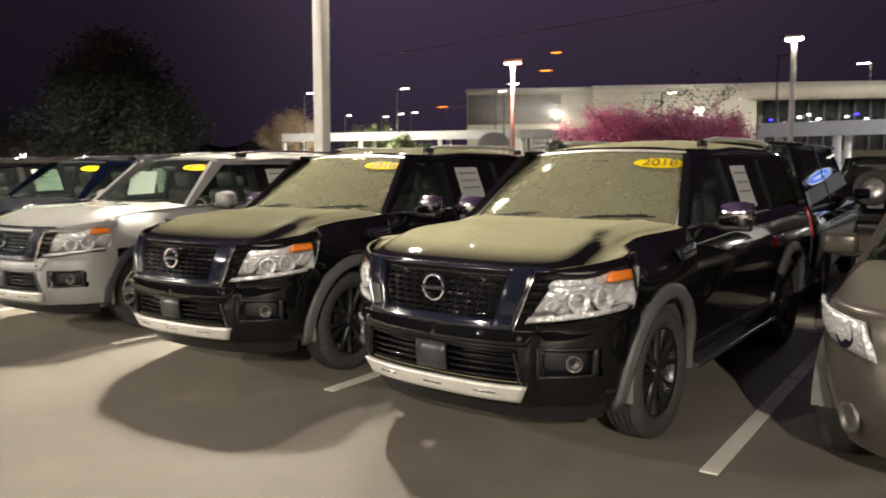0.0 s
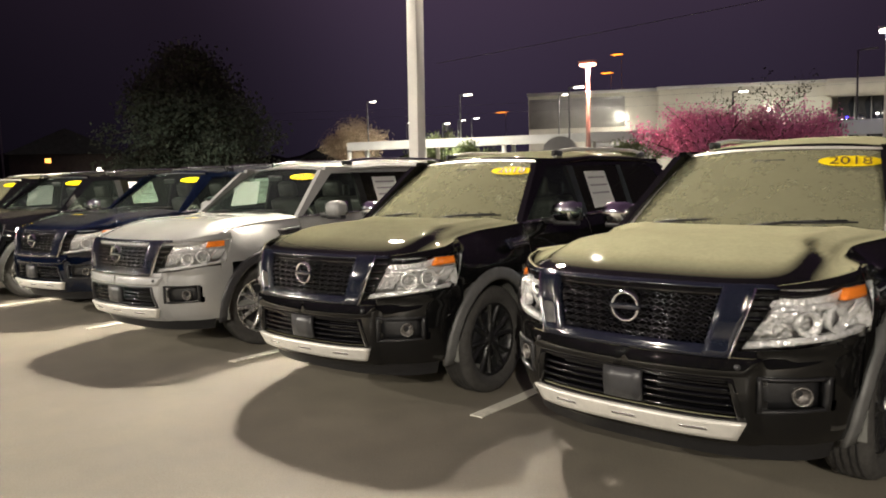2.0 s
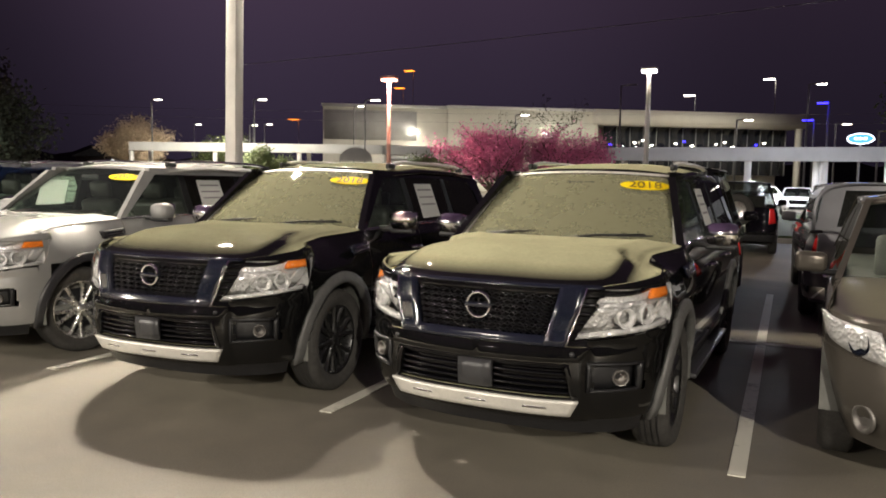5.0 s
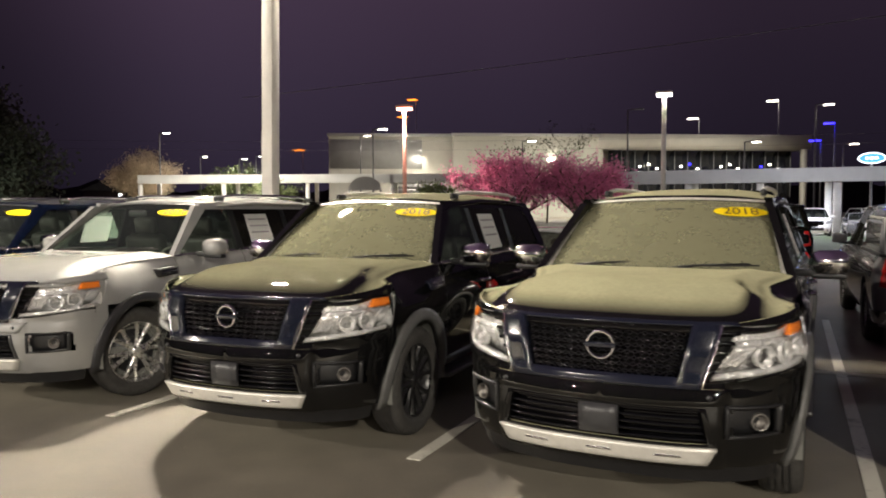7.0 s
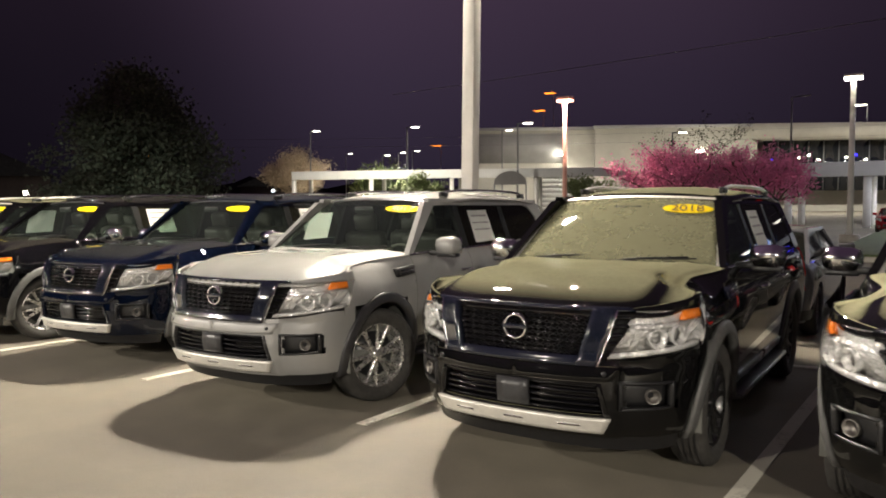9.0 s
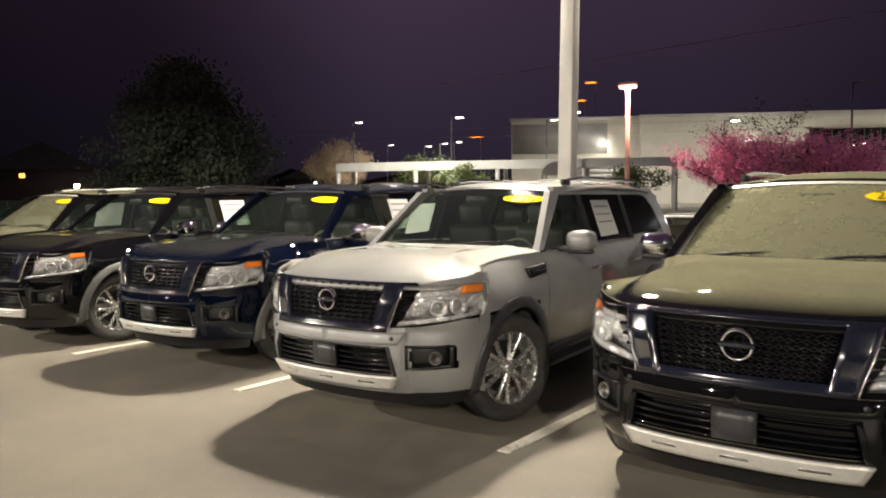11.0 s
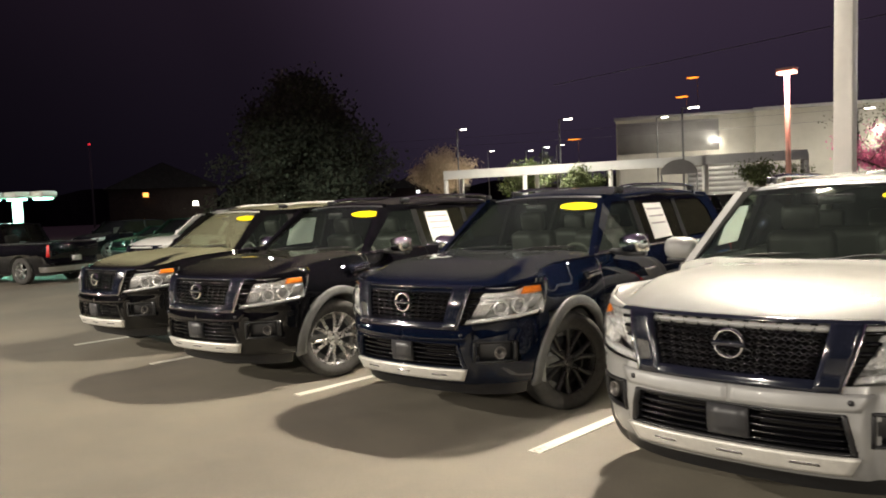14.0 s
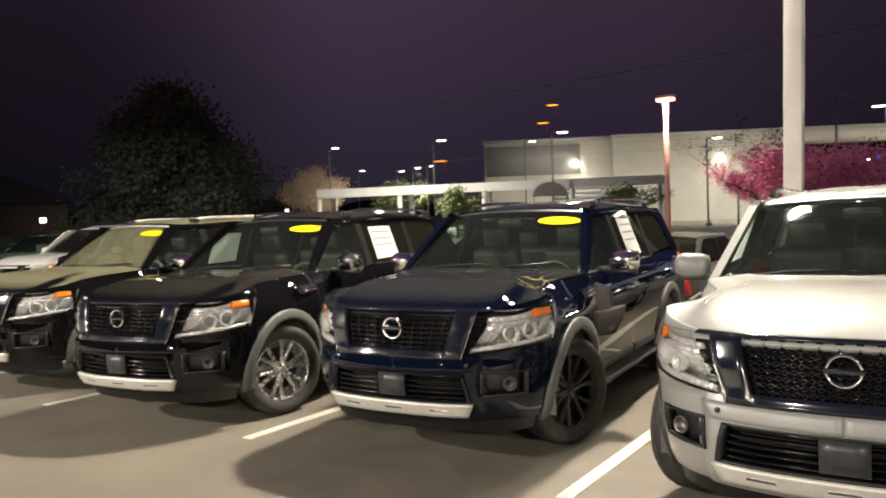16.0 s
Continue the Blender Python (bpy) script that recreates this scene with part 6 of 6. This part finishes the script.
wire((-120, 92, 14.0), (60, 150, 14.5), 1.4)
wire((-120, 92, 12.6), (60, 150, 13.0), 1.4)
wire((-40, 48, 10.5), (50, 34, 12.5), 0.6)

# ---- far houses and woods ----
for x, y, rz, lit in ((-92.0, 42.0, 65, ((-2.0, 4.2, "lamp_warm"), (3.5, 3.0, "lamp_far"))), (-88.0, 55.0, 55, ((1.0, 3.6, "lamp_far"),)), (-108.0, 100.0, 45, ((0.0, 4.2, "sign_white"),))):
    h = thing("house", pose(x, y, 0, 0, 0, rz), "dark house with few lit windows", "house", "far houses")
    part("wall", box(-6, 6, 0, 8, 0, 5.2), M["brown"], h)
    part("roof", prism([(-6.6, 5.2), (6.6, 5.2), (0, 8.2)], lambda a, b: (a, -0.4, b), lambda a, b: (a, 8.4, b)), M["shingle"], h, "", False)
    for wx, wz, g in lit:
        wdw = part("window", box(wx - 0.3, wx + 0.3, -0.08, 0.0, wz, wz + 0.5), M[g], h)
        part("frame", join(box(wx - 0.36, wx - 0.3, -0.1, 0, wz - 0.06, wz + 0.56), box(wx + 0.3, wx + 0.36, -0.1, 0, wz - 0.06, wz + 0.56), box(wx - 0.36, wx + 0.36, -0.1, 0, wz + 0.5, wz + 0.56)), M["brown"], wdw)
mast = thing("radio_mast", pose(-186.0, 71.0, 0), "thin mast with a red beacon", "mast")
part("pole", tube([(0, 0, 0), (0, 0, 19.0)], 0.25), M["grey_steel"], mast)
part("beacon", box(-0.25, 0.25, -0.25, 0.25, 19.0, 19.5, 0.1), M["lamp_red"], mast)
rng = random.Random(4)
vs, fs = [], []
N = 260
for i in range(N + 1):
    a = math.radians(-100 + 290 * i / N)
    r = 330 + 20 * math.sin(i * 0.7)
    vs += [(-r * math.sin(a), r * math.cos(a), -2), (-r * math.sin(a), r * math.cos(a), 9 + 6 * noise.noise((i * 0.11, 0, 0)) + rng.uniform(0, 3))]
    if i:
        fs.append([2 * i - 2, 2 * i, 2 * i + 1, 2 * i - 1])
tagged(mesh_ob("backdrop_woods", vs, fs, M["hill"]), "dark far line of woods", "woods", kind="structure")
